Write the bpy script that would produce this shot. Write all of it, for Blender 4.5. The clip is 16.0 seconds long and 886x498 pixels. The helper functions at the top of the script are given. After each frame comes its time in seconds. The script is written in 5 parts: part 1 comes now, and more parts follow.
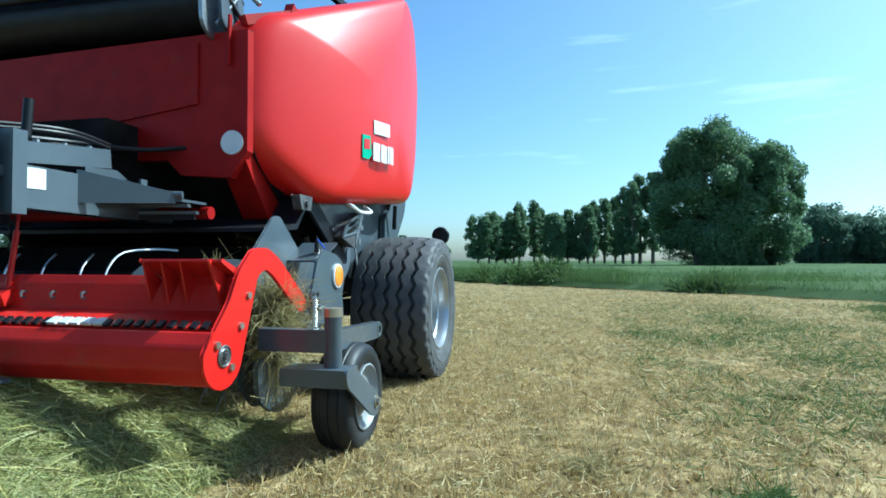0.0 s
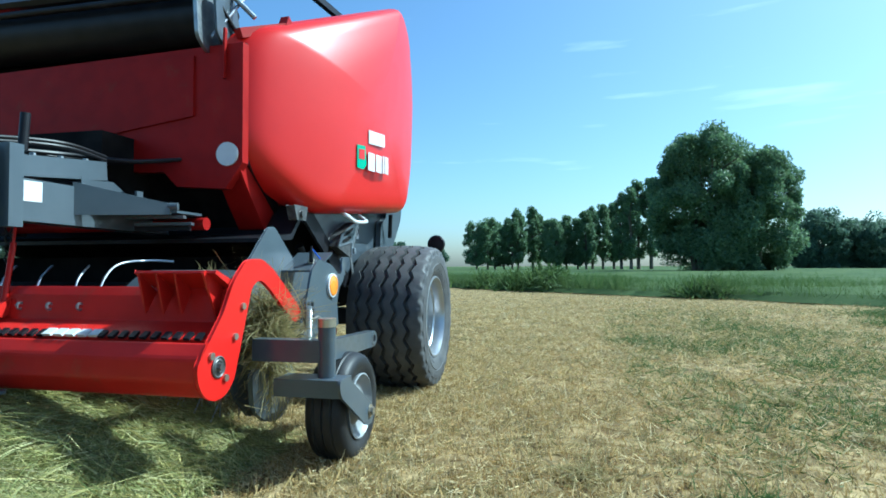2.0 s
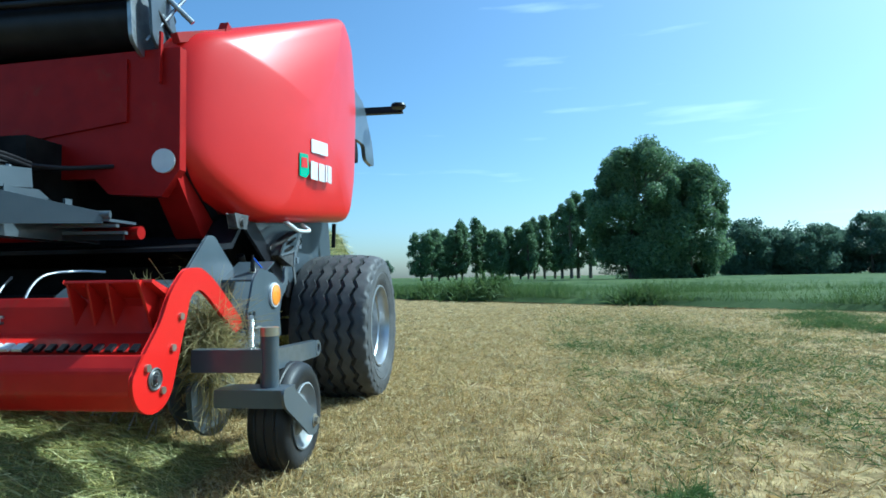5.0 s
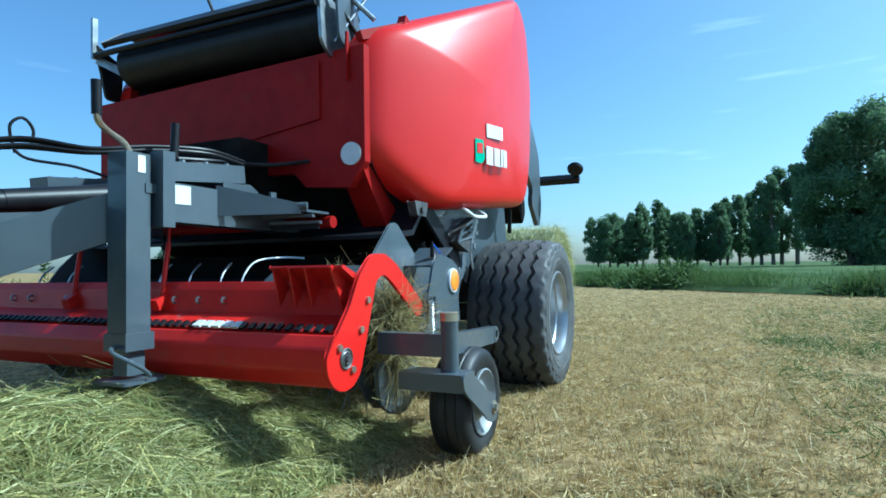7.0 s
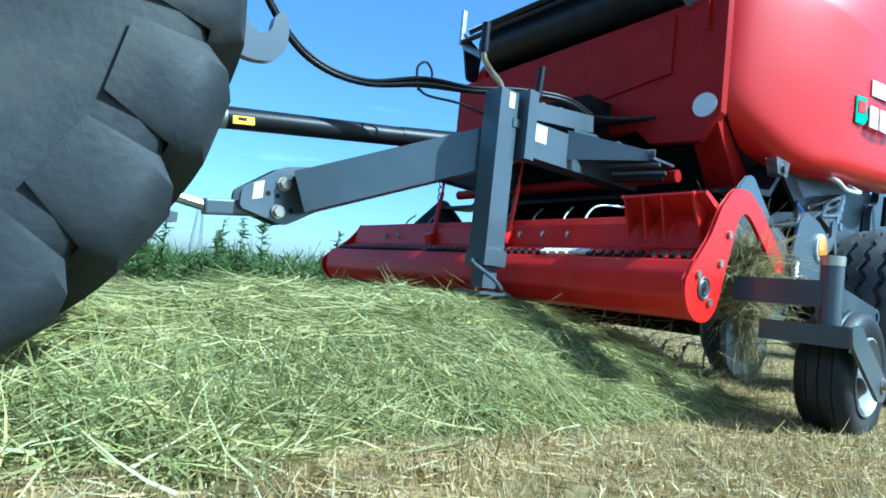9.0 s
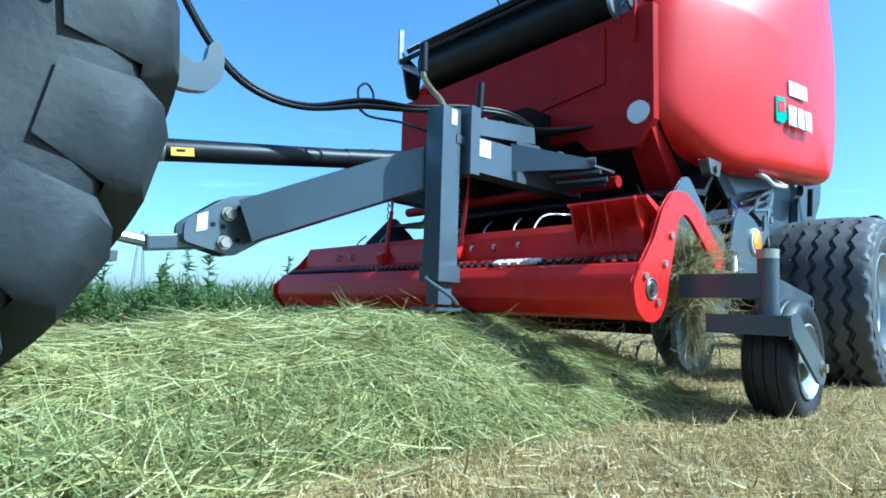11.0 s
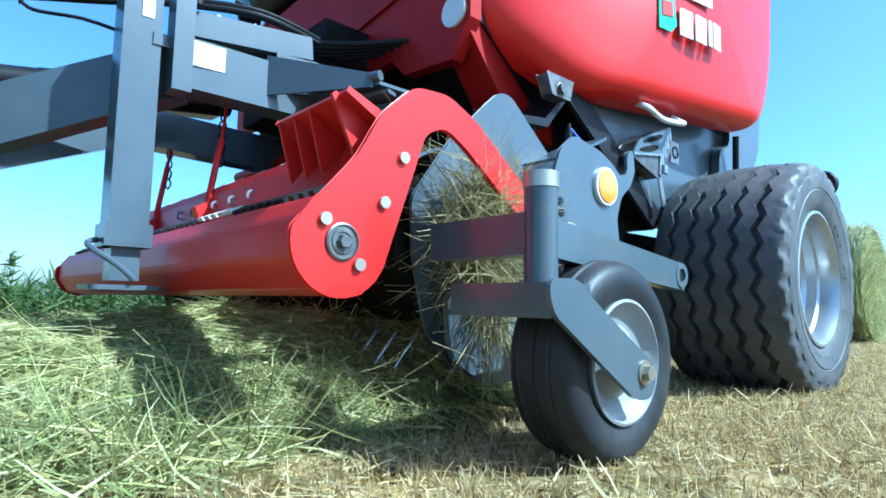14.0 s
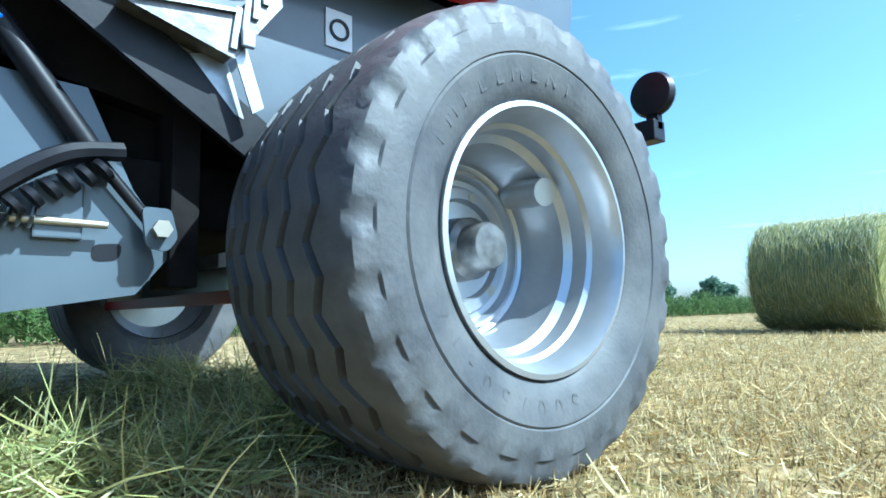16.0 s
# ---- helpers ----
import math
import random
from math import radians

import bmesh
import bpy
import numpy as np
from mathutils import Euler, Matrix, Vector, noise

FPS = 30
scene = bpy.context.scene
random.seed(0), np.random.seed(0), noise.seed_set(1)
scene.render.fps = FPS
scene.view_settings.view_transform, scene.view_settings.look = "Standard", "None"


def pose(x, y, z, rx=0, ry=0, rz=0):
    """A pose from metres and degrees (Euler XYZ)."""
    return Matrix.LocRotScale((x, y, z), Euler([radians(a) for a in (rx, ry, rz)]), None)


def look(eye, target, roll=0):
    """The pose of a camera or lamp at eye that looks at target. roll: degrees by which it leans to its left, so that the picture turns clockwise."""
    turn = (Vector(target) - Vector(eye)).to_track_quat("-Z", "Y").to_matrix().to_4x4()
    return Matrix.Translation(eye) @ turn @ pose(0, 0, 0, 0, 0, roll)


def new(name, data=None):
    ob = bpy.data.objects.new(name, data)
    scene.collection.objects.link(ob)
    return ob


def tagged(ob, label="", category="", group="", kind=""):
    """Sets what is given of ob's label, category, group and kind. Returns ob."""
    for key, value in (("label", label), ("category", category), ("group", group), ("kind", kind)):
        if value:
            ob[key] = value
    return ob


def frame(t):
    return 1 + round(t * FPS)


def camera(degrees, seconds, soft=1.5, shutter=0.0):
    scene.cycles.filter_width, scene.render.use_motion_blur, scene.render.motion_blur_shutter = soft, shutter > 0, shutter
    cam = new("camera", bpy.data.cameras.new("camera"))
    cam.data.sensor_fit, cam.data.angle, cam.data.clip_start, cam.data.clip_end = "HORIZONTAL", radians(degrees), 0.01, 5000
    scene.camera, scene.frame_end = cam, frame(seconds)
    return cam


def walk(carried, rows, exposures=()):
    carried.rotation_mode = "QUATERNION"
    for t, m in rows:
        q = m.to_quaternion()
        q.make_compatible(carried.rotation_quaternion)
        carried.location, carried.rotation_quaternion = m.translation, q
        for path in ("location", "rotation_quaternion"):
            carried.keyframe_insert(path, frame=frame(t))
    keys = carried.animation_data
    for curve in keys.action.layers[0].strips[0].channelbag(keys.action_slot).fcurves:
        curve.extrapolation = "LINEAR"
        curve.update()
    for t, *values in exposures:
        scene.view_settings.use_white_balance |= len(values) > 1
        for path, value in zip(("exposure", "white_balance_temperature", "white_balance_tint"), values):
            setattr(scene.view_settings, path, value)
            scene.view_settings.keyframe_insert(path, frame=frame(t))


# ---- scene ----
cam = camera(75, 16.0, soft=1.7)
# seconds, eye, (turn from +y to the left, tilt up, lean) in degrees
PATH = [
    (0, (3.898, 2.553, 0.826), (102.52, 1.11, 0.06)),
    (0.5, (3.906, 2.597, 0.837), (102.53, 1.31, -0.31)),
    (1, (3.928, 2.585, 0.843), (100.41, 1.01, -0.10)),
    (1.5, (3.938, 2.583, 0.838), (99.41, 2.15, -0.32)),
    (2, (3.918, 2.584, 0.842), (102.39, 1.73, -0.19)),
    (2.5, (3.911, 2.594, 0.845), (102.46, 2.00, -0.36)),
    (3, (3.932, 2.592, 0.844), (100.60, 2.78, -0.18)),
    (3.5, (3.953, 2.616, 0.843), (98.67, 2.74, 0.30)),
    (4, (3.952, 2.590, 0.840), (97.35, 2.48, -0.74)),
    (6.3, (3.935, 2.588, 0.800), (96.57, 3.00, -0.80)),
    (6.5, (3.935, 2.588, 0.800), (101.57, 3.10, -0.80)),
    (7, (3.858, 2.550, 0.817), (114.07, 1.74, -0.91)),
    (7.5, (3.942, 2.519, 0.821), (131.21, 1.94, 1.08)),
    (8, (4.010, 2.452, 0.735), (141.05, 2.06, 4.36)),
    (8.5, (3.978, 2.409, 0.616), (141.77, 3.65, 5.45)),
    (9, (3.990, 2.338, 0.385), (141.75, 3.73, 6.13)),
    (9.5, (3.990, 2.314, 0.401), (137.44, 3.80, 0.38)),
    (10, (4.020, 2.315, 0.410), (136.51, 4.81, 1.49)),
    (10.2, (4.020, 2.315, 0.410), (136.51, 5.16, 1.49)),
    (12.3, (3.944, 2.388, 0.369), (138.01, 5.96, 1.92)),
    (12.5, (3.944, 2.388, 0.369), (138.01, 6.31, 1.72)),
    (13, (3.962, 2.398, 0.351), (138.44, 5.78, 1.21)),
    (13.5, (3.982, 2.389, 0.348), (138.89, 6.05, 0.84)),
    (14, (3.965, 2.377, 0.349), (137.89, 5.43, 1.10)),
    (14.5, (3.975, 2.377, 0.366), (138.00, 5.05, 0.75)),
    (15, (3.954, 2.379, 0.358), (137.96, 5.20, 0.15)),
    (15.5, (3.961, 2.400, 0.326), (139.11, 6.41, -1.04)),
    (16, (3.948, 2.395, 0.343), (139.12, 6.01, -1.10)),
]


def eye_pose(e, turn, tilt, lean):
    p, h = radians(tilt), radians(turn + 90)
    way = Vector((math.cos(h) * math.cos(p), math.sin(h) * math.cos(p), math.sin(p)))
    return look(e, Vector(e) + way, lean)


walk(cam, [(t, eye_pose(e, *a)) for t, e, a in PATH], exposures=((0.0, 0.9, 4875, -12), (2.0, 0.88, 4826, -12), (4.2, 0.78, 4826, -12), (6.3, 0.72, 4777, -12), (7.0, 0.78, 4656, -12), (8.5, 1.1, 4416, -12), (10.0, 1.18, 4416, -11), (13.5, 1.24, 4368, -10), (14.5, 1.52, 4368, -8), (15.0, 1.4, 4416, -8), (15.5, 1.16, 4512, -9), (16.0, 1.56, 4656, -7)))

# metres that tractor and baler have driven
DRIVE = [(0.0, 0.0), (12.25, 0.0), (12.5, 0.059), (13, 0.449), (13.5, 0.845), (14, 1.283), (14.5, 1.734), (15, 2.198), (15.5, 2.667), (16, 3.139)]


def driven(t):
    return float(np.interp(t, [a for a, b in DRIVE], [b for a, b in DRIVE]))


# ---- light ----
SUN_AZ, SUN_EL = 119.0, 46.0
world = bpy.data.worlds.new("sky")
scene.world = world
world.use_nodes = True
wn, wl = world.node_tree.nodes, world.node_tree.links
bg = wn["Background"]
sky = wn.new("ShaderNodeTexSky")
sky.sky_type, sky.sun_disc = "NISHITA", False
sky.sun_elevation, sky.sun_rotation = radians(SUN_EL), radians(90 - SUN_AZ)
sky.air_density, sky.dust_density, sky.ozone_density = 1.0, 1.6, 2.5
# thin streaks of high cloud
tc, mp = wn.new("ShaderNodeTexCoord"), wn.new("ShaderNodeMapping")
mp.inputs["Scale"].default_value = (1.6, 1.6, 16.0)
mp.inputs["Rotation"].default_value = (0.06, 0.05, 0.0)
cn, cr = wn.new("ShaderNodeTexNoise"), wn.new("ShaderNodeValToRGB")
cn.inputs["Scale"].default_value, cn.inputs["Detail"].default_value = 2.2, 7
cr.color_ramp.elements[0].position, cr.color_ramp.elements[1].position = 0.63, 0.92
cmix = wn.new("ShaderNodeMixRGB")
cmix.inputs[2].default_value = (11.0, 11.4, 12.0, 1)
cmul = wn.new("ShaderNodeMath")
cmul.operation = "MULTIPLY"
cmul.inputs[1].default_value = 0.3
wl.new(tc.outputs["Generated"], mp.inputs["Vector"])
wl.new(mp.outputs["Vector"], cn.inputs["Vector"])
wl.new(cn.outputs["Fac"], cr.inputs["Fac"])
wl.new(cr.outputs["Color"], cmul.inputs[0])
wl.new(cmul.outputs[0], cmix.inputs[0])
wl.new(sky.outputs["Color"], cmix.inputs[1])
wl.new(cmix.outputs[0], bg.inputs["Color"])
bg.inputs["Strength"].default_value = 0.100
sun = new("sun", bpy.data.lights.new("sun", "SUN"))
sun.data.energy, sun.data.angle, sun.data.color = 5.0, radians(0.6), (1.0, 0.95, 0.86)
sa, se = radians(SUN_AZ), radians(SUN_EL)
sun.matrix_world = look((math.cos(sa) * math.cos(se) * 50, math.sin(sa) * math.cos(se) * 50, math.sin(se) * 50), (0, 0, 0))


# ---- materials ----
def material(name, color, rough=0.5, metal=0.0, color2=None, scale=8.0, detail=6, fac=(0.35, 0.7), bump=0.0, bump_scale=60.0,
             coat=0.0, dirt=None, dirt_at=(0.6, 0.75), per=None, stretch=None, spec=None, thin=0.0):
    m = bpy.data.materials.new(name)
    m.use_nodes = True
    n, l = m.node_tree.nodes, m.node_tree.links
    b = n["Principled BSDF"]
    b.inputs["Roughness"].default_value, b.inputs["Metallic"].default_value = rough, metal
    b.inputs["Coat Weight"].default_value = coat
    b.inputs["Coat Roughness"].default_value = 0.06
    if spec is not None:
        b.inputs["Specular IOR Level"].default_value = spec
    co = n.new("ShaderNodeTexCoord").outputs["Object"]
    if stretch:
        mpn = n.new("ShaderNodeMapping")
        mpn.inputs["Scale"].default_value = stretch
        l.new(co, mpn.inputs["Vector"])
        co = mpn.outputs["Vector"]
    noi = n.new("ShaderNodeTexNoise")
    noi.inputs["Scale"].default_value, noi.inputs["Detail"].default_value = scale, detail
    l.new(co, noi.inputs["Vector"])
    r = n.new("ShaderNodeValToRGB")
    r.color_ramp.elements[0].position, r.color_ramp.elements[1].position = fac
    r.color_ramp.elements[0].color = (*color, 1)
    r.color_ramp.elements[1].color = (*(color2 or [c * 1.18 for c in color]), 1)
    l.new(noi.outputs["Fac"], r.inputs["Fac"])
    out = r.outputs["Color"]
    if per:
        # each blade or piece its own tint
        geo = n.new("ShaderNodeNewGeometry")
        rr = n.new("ShaderNodeValToRGB")
        els = rr.color_ramp.elements
        while len(els) < len(per):
            els.new(0.5)
        for i, c in enumerate(per):
            els[i].position = i / (len(per) - 1)
            els[i].color = (*c, 1)
        l.new(geo.outputs["Random Per Island"], rr.inputs["Fac"])
        mx = n.new("ShaderNodeMixRGB")
        mx.inputs[0].default_value = 0.75
        l.new(out, mx.inputs[1])
        l.new(rr.outputs["Color"], mx.inputs[2])
        out = mx.outputs[0]
    if dirt:
        dn = n.new("ShaderNodeTexNoise")
        dn.inputs["Scale"].default_value, dn.inputs["Detail"].default_value, dn.inputs["Roughness"].default_value = scale * 0.45, 9, 0.72
        l.new(co, dn.inputs["Vector"])
        dr = n.new("ShaderNodeValToRGB")
        dr.color_ramp.elements[0].position, dr.color_ramp.elements[1].position = dirt_at
        l.new(dn.outputs["Fac"], dr.inputs["Fac"])
        mx = n.new("ShaderNodeMixRGB")
        mx.inputs[2].default_value = (*dirt, 1)
        l.new(dr.outputs["Color"], mx.inputs[0])
        l.new(out, mx.inputs[1])
        out = mx.outputs[0]
        rm = n.new("ShaderNodeMapRange")
        rm.inputs["To Min"].default_value, rm.inputs["To Max"].default_value = rough, min(1, rough + 0.35)
        l.new(dr.outputs["Color"], rm.inputs["Value"])
        l.new(rm.outputs["Result"], b.inputs["Roughness"])
    l.new(out, b.inputs["Base Color"])
    if thin:
        # light that passes through leaves and blades
        tb, ms = n.new("ShaderNodeBsdfTranslucent"), n.new("ShaderNodeMixShader")
        ms.inputs[0].default_value = thin
        l.new(out, tb.inputs["Color"])
        l.new(b.outputs["BSDF"], ms.inputs[1])
        l.new(tb.outputs["BSDF"], ms.inputs[2])
        l.new(ms.outputs["Shader"], n["Material Output"].inputs["Surface"])
    if bump:
        bn = n.new("ShaderNodeTexNoise")
        bn.inputs["Scale"].default_value, bn.inputs["Detail"].default_value = bump_scale, 6
        l.new(co, bn.inputs["Vector"])
        bp = n.new("ShaderNodeBump")
        bp.inputs["Strength"].default_value, bp.inputs["Distance"].default_value = bump, 0.01
        l.new(bn.outputs["Fac"], bp.inputs["Height"])
        l.new(bp.outputs["Normal"], b.inputs["Normal"])
    return m


RED = material("red paint", (0.50, 0.0085, 0.0060), 0.38, color2=(0.545, 0.011, 0.0075), scale=3, coat=0.16, spec=0.30, dirt=(0.328, 0.094, 0.055), dirt_at=(0.66, 0.95), bump=0.02, bump_scale=4)
# darker copy of the one red: shade at the front put into colour
RED_SHADE = material("shaded red paint", (0.225, 0.0045, 0.0042), 0.48, color2=(0.280, 0.0070, 0.0060), scale=9, coat=0.0, spec=0.14, dirt=(0.158, 0.050, 0.032), dirt_at=(0.58, 0.80), bump=0.04)
# brighter copy of the same red, for the guard out in the sun
RED_G = material("sunlit red guard paint", (0.45, 0.010, 0.0078), 0.42, color2=(0.52, 0.014, 0.010), scale=9, coat=0.05, spec=0.3, dirt=(0.24, 0.075, 0.045), dirt_at=(0.58, 0.82), bump=0.04)
GREY = material("grey paint", (0.052, 0.066, 0.080), 0.32, color2=(0.068, 0.083, 0.099), scale=6, coat=0.25, dirt=(0.140, 0.133, 0.112), dirt_at=(0.60, 0.85), bump=0.03)
GREY_L = material("light grey paint", (0.062, 0.078, 0.094), 0.30, color2=(0.078, 0.095, 0.112), scale=5, coat=0.3, dirt=(0.105, 0.098, 0.085), dirt_at=(0.55, 0.80))
BLACK = material("black plastic", (0.007, 0.007, 0.009), 0.42, spec=0.22, color2=(0.014, 0.014, 0.017), scale=10, bump=0.04)
# near-black base: shade in and under the machines put into the colour
DARK = material("steel darkened for shade", (0.005, 0.0045, 0.0045), 0.8, spec=0.08, color2=(0.018, 0.016, 0.015), scale=7, bump=0.1)
RUBBER = material("tyre rubber", (0.036, 0.037, 0.041), 0.52, color2=(0.058, 0.059, 0.064), scale=16, spec=0.42, dirt=(0.120, 0.117, 0.110), dirt_at=(0.36, 0.86), bump=0.12, bump_scale=90)
RUBBER_D = material("clean black rubber", (0.013, 0.0135, 0.015), 0.5, color2=(0.022, 0.0225, 0.025), scale=7, spec=0.3, dirt=(0.055, 0.053, 0.048), dirt_at=(0.52, 0.85), bump=0.08, bump_scale=90)
HUB_S = material("greasy hub steel", (0.10, 0.098, 0.095), 0.42, 0.7, color2=(0.20, 0.195, 0.19), scale=30, bump=0.08)
RUBBER_W = material("dusty tractor rubber", (0.016, 0.0185, 0.021), 0.6, color2=(0.031, 0.035, 0.037), scale=5, spec=0.3, dirt=(0.072, 0.070, 0.060), dirt_at=(0.50, 0.80), bump=0.2, bump_scale=45)
ZINC = material("galvanised steel", (0.272, 0.288, 0.304), 0.36, 0.85, color2=(0.416, 0.432, 0.448), scale=24, bump=0.05)
RIM = material("silver rim paint", (0.40, 0.415, 0.44), 0.32, 0.72, color2=(0.47, 0.485, 0.505), scale=14, dirt=(0.30, 0.285, 0.26), dirt_at=(0.60, 0.95), bump=0.03)
RIM_W = material("pale rim paint", (0.225, 0.235, 0.242), 0.4, 0.0, color2=(0.27, 0.28, 0.285), scale=9, dirt=(0.17, 0.155, 0.13), dirt_at=(0.50, 0.85))
STEEL = material("bare steel", (0.413, 0.375, 0.300), 0.35, 0.85, color2=(0.495, 0.450, 0.360), scale=30)
WHITE = material("white vinyl", (0.640, 0.648, 0.656), 0.4, color2=(0.576, 0.584, 0.592), scale=14)
ORANGE = material("amber reflector", (0.760, 0.240, 0.016), 0.25, color2=(0.800, 0.304, 0.032), scale=120, coat=0.6)
GREEN = material("green vinyl", (0.03, 0.30, 0.16), 0.4)
YELLOW = material("yellow vinyl", (0.85, 0.42, 0.02), 0.45)
BLUE = material("blue cord", (0.02, 0.09, 0.55), 0.5)
SPRING = material("spring steel", (0.440, 0.448, 0.456), 0.28, 0.95)
SOIL = material("mown stubble soil", (0.125, 0.085, 0.036), 0.95, color2=(0.38, 0.285, 0.135), scale=7, detail=12, fac=(0.36, 0.66), dirt=(0.080, 0.070, 0.026), dirt_at=(0.50, 0.62), bump=1.0, bump_scale=40, spec=0.1)
MEADOW = material("meadow grass", (0.036, 0.064, 0.020), 0.95, color2=(0.090, 0.118, 0.042), scale=0.35, detail=12, bump=0.9, bump_scale=12, spec=0.1)
# same hay, darker: shade between the blades put into the core's colour
HAY_CORE = material("windrow hay core darkened for shade", (0.045, 0.058, 0.018), 0.95, color2=(0.110, 0.115, 0.042), scale=16, detail=10, bump=1.0, bump_scale=70, spec=0.1)
HAY = material("cut grass", (0.28, 0.29, 0.10), 0.5, color2=(0.46, 0.415, 0.155), scale=2.5, spec=0.3,
               per=[(0.07, 0.105, 0.032), (0.22, 0.265, 0.085), (0.54, 0.49, 0.18), (0.14, 0.19, 0.062), (0.84, 0.77, 0.42), (0.10, 0.145, 0.045), (0.70, 0.58, 0.21), (0.31, 0.35, 0.125), (0.10, 0.072, 0.026), (0.78, 0.71, 0.36)], thin=0.35)
DRY = material("dry hay", (0.33, 0.27, 0.12), 0.65, color2=(0.42, 0.35, 0.17), scale=3, spec=0.3,
               per=[(0.24, 0.19, 0.075), (0.38, 0.31, 0.14), (0.50, 0.43, 0.23), (0.29, 0.28, 0.10), (0.18, 0.12, 0.05)], thin=0.4)
STUBBLE = material("stubble", (0.44, 0.32, 0.135), 0.7, color2=(0.25, 0.18, 0.066), scale=0.9, detail=8, fac=(0.42, 0.62), spec=0.25,
                   per=[(0.36, 0.235, 0.09), (0.62, 0.455, 0.20), (0.78, 0.64, 0.34), (0.22, 0.21, 0.065), (0.52, 0.355, 0.135), (0.09, 0.058, 0.022), (0.84, 0.73, 0.44), (0.14, 0.105, 0.04)], thin=0.35)
GRASS = material("tall grass", (0.07, 0.12, 0.03), 0.7, color2=(0.12, 0.17, 0.05), scale=0.7, spec=0.2,
                 per=[(0.045, 0.085, 0.02), (0.08, 0.13, 0.035), (0.13, 0.17, 0.06), (0.06, 0.10, 0.028)], thin=0.4)
LEAF = material("tree leaves", (0.10, 0.165, 0.09), 0.6, color2=(0.17, 0.25, 0.12), scale=0.4, spec=0.3,
                per=[(0.08, 0.14, 0.09), (0.16, 0.24, 0.12), (0.24, 0.33, 0.15), (0.12, 0.19, 0.11)], thin=0.4)
# bluer than the near leaves: distance haze put into the tints
LEAF_F = material("far leaves with haze tint", (0.04, 0.068, 0.036), 0.7, color2=(0.065, 0.095, 0.05), scale=0.3, spec=0.2,
                  per=[(0.10, 0.16, 0.12), (0.15, 0.22, 0.15), (0.20, 0.28, 0.18)], thin=0.4)
BARK = material("bark", (0.10, 0.085, 0.065), 0.9, color2=(0.16, 0.14, 0.11), scale=6, bump=0.6, bump_scale=14)
BALE = material("bale hay", (0.120, 0.141, 0.060), 0.9, color2=(0.186, 0.198, 0.096), scale=5, detail=12, bump=1.0, bump_scale=40, stretch=(1, 6, 1), spec=0.1)


# ---- mesh helpers ----
def part(name, bm, mat, parent=None, label="", smooth=False, bevel=0.0):
    if bevel:
        sharp = [e for e in bm.edges if len(e.link_faces) == 2 and e.calc_face_angle(0) > 0.5]
        bmesh.ops.bevel(bm, geom=sharp, offset=bevel, segments=2, affect="EDGES", profile=0.6, clamp_overlap=True)
    me = bpy.data.meshes.new(name)
    bmesh.ops.recalc_face_normals(bm, faces=bm.faces)
    bm.to_mesh(me)
    bm.free()
    me.materials.append(mat)
    if smooth:
        me.polygons.foreach_set("use_smooth", [True] * len(me.polygons))
        me.set_sharp_from_angle(angle=radians(38))
    ob = new(name, me)
    if parent:
        ob.parent = parent
    if label:
        tagged(ob, label)
    return ob


def raw(name, verts, faces, mat, parent=None):
    me = bpy.data.meshes.new(name)
    me.from_pydata(verts, [], faces)
    me.materials.append(mat)
    ob = new(name, me)
    if parent:
        ob.parent = parent
    return ob


def box(bm, lo, hi, m=None):
    vs = [bm.verts.new(Vector((x, y, z)) if m is None else m @ Vector((x, y, z))) for x in (lo[0], hi[0]) for y in (lo[1], hi[1]) for z in (lo[2], hi[2])]
    for f in ((0, 1, 3, 2), (4, 6, 7, 5), (0, 4, 5, 1), (2, 3, 7, 6), (0, 2, 6, 4), (1, 5, 7, 3)):
        bm.faces.new([vs[i] for i in f])
    return bm


def beam(bm, a, b, w, h, up=(0, 0, 1)):
    """A bar of rectangular section from a to b."""
    a, b = Vector(a), Vector(b)
    d = (b - a).normalized()
    side = d.cross(Vector(up)).normalized() * (w / 2)
    top = side.cross(d).normalized() * (h / 2)
    vs = [bm.verts.new(p + s * side + t * top) for p in (a, b) for s, t in ((-1, -1), (1, -1), (1, 1), (-1, 1))]
    for f in ((0, 1, 2, 3), (7, 6, 5, 4), (0, 4, 5, 1), (1, 5, 6, 2), (2, 6, 7, 3), (3, 7, 4, 0)):
        bm.faces.new([vs[i] for i in f])
    return bm


def slab(bm, outline, y0, y1, axis="y"):
    """A plate: an outline in x and z (or in y and z, or x and y) with thickness along the axis."""
    def at(u, v, w):
        return {"y": (u, w, v), "x": (w, u, v), "z": (u, v, w)}[axis]
    a = [bm.verts.new(at(u, v, y0)) for u, v in outline]
    b = [bm.verts.new(at(u, v, y1)) for u, v in outline]
    bm.faces.new(a)
    bm.faces.new(b[::-1])
    n = len(a)
    for i in range(n):
        bm.faces.new((a[i], a[(i + 1) % n], b[(i + 1) % n], b[i]))
    return bm


def rod(bm, a, b, r, r2=None, n=20, caps=True):
    a, b = Vector(a), Vector(b)
    q = (b - a).to_track_quat("Z", "Y")
    rings = [[bm.verts.new(p + q @ Vector((math.cos(k * math.tau / n) * rr, math.sin(k * math.tau / n) * rr, 0))) for k in range(n)]
             for p, rr in ((a, r), (b, r if r2 is None else r2))]
    for k in range(n):
        bm.faces.new((rings[0][k], rings[0][(k + 1) % n], rings[1][(k + 1) % n], rings[1][k]))
    if caps:
        bm.faces.new(rings[0][::-1])
        bm.faces.new(rings[1])
    return bm


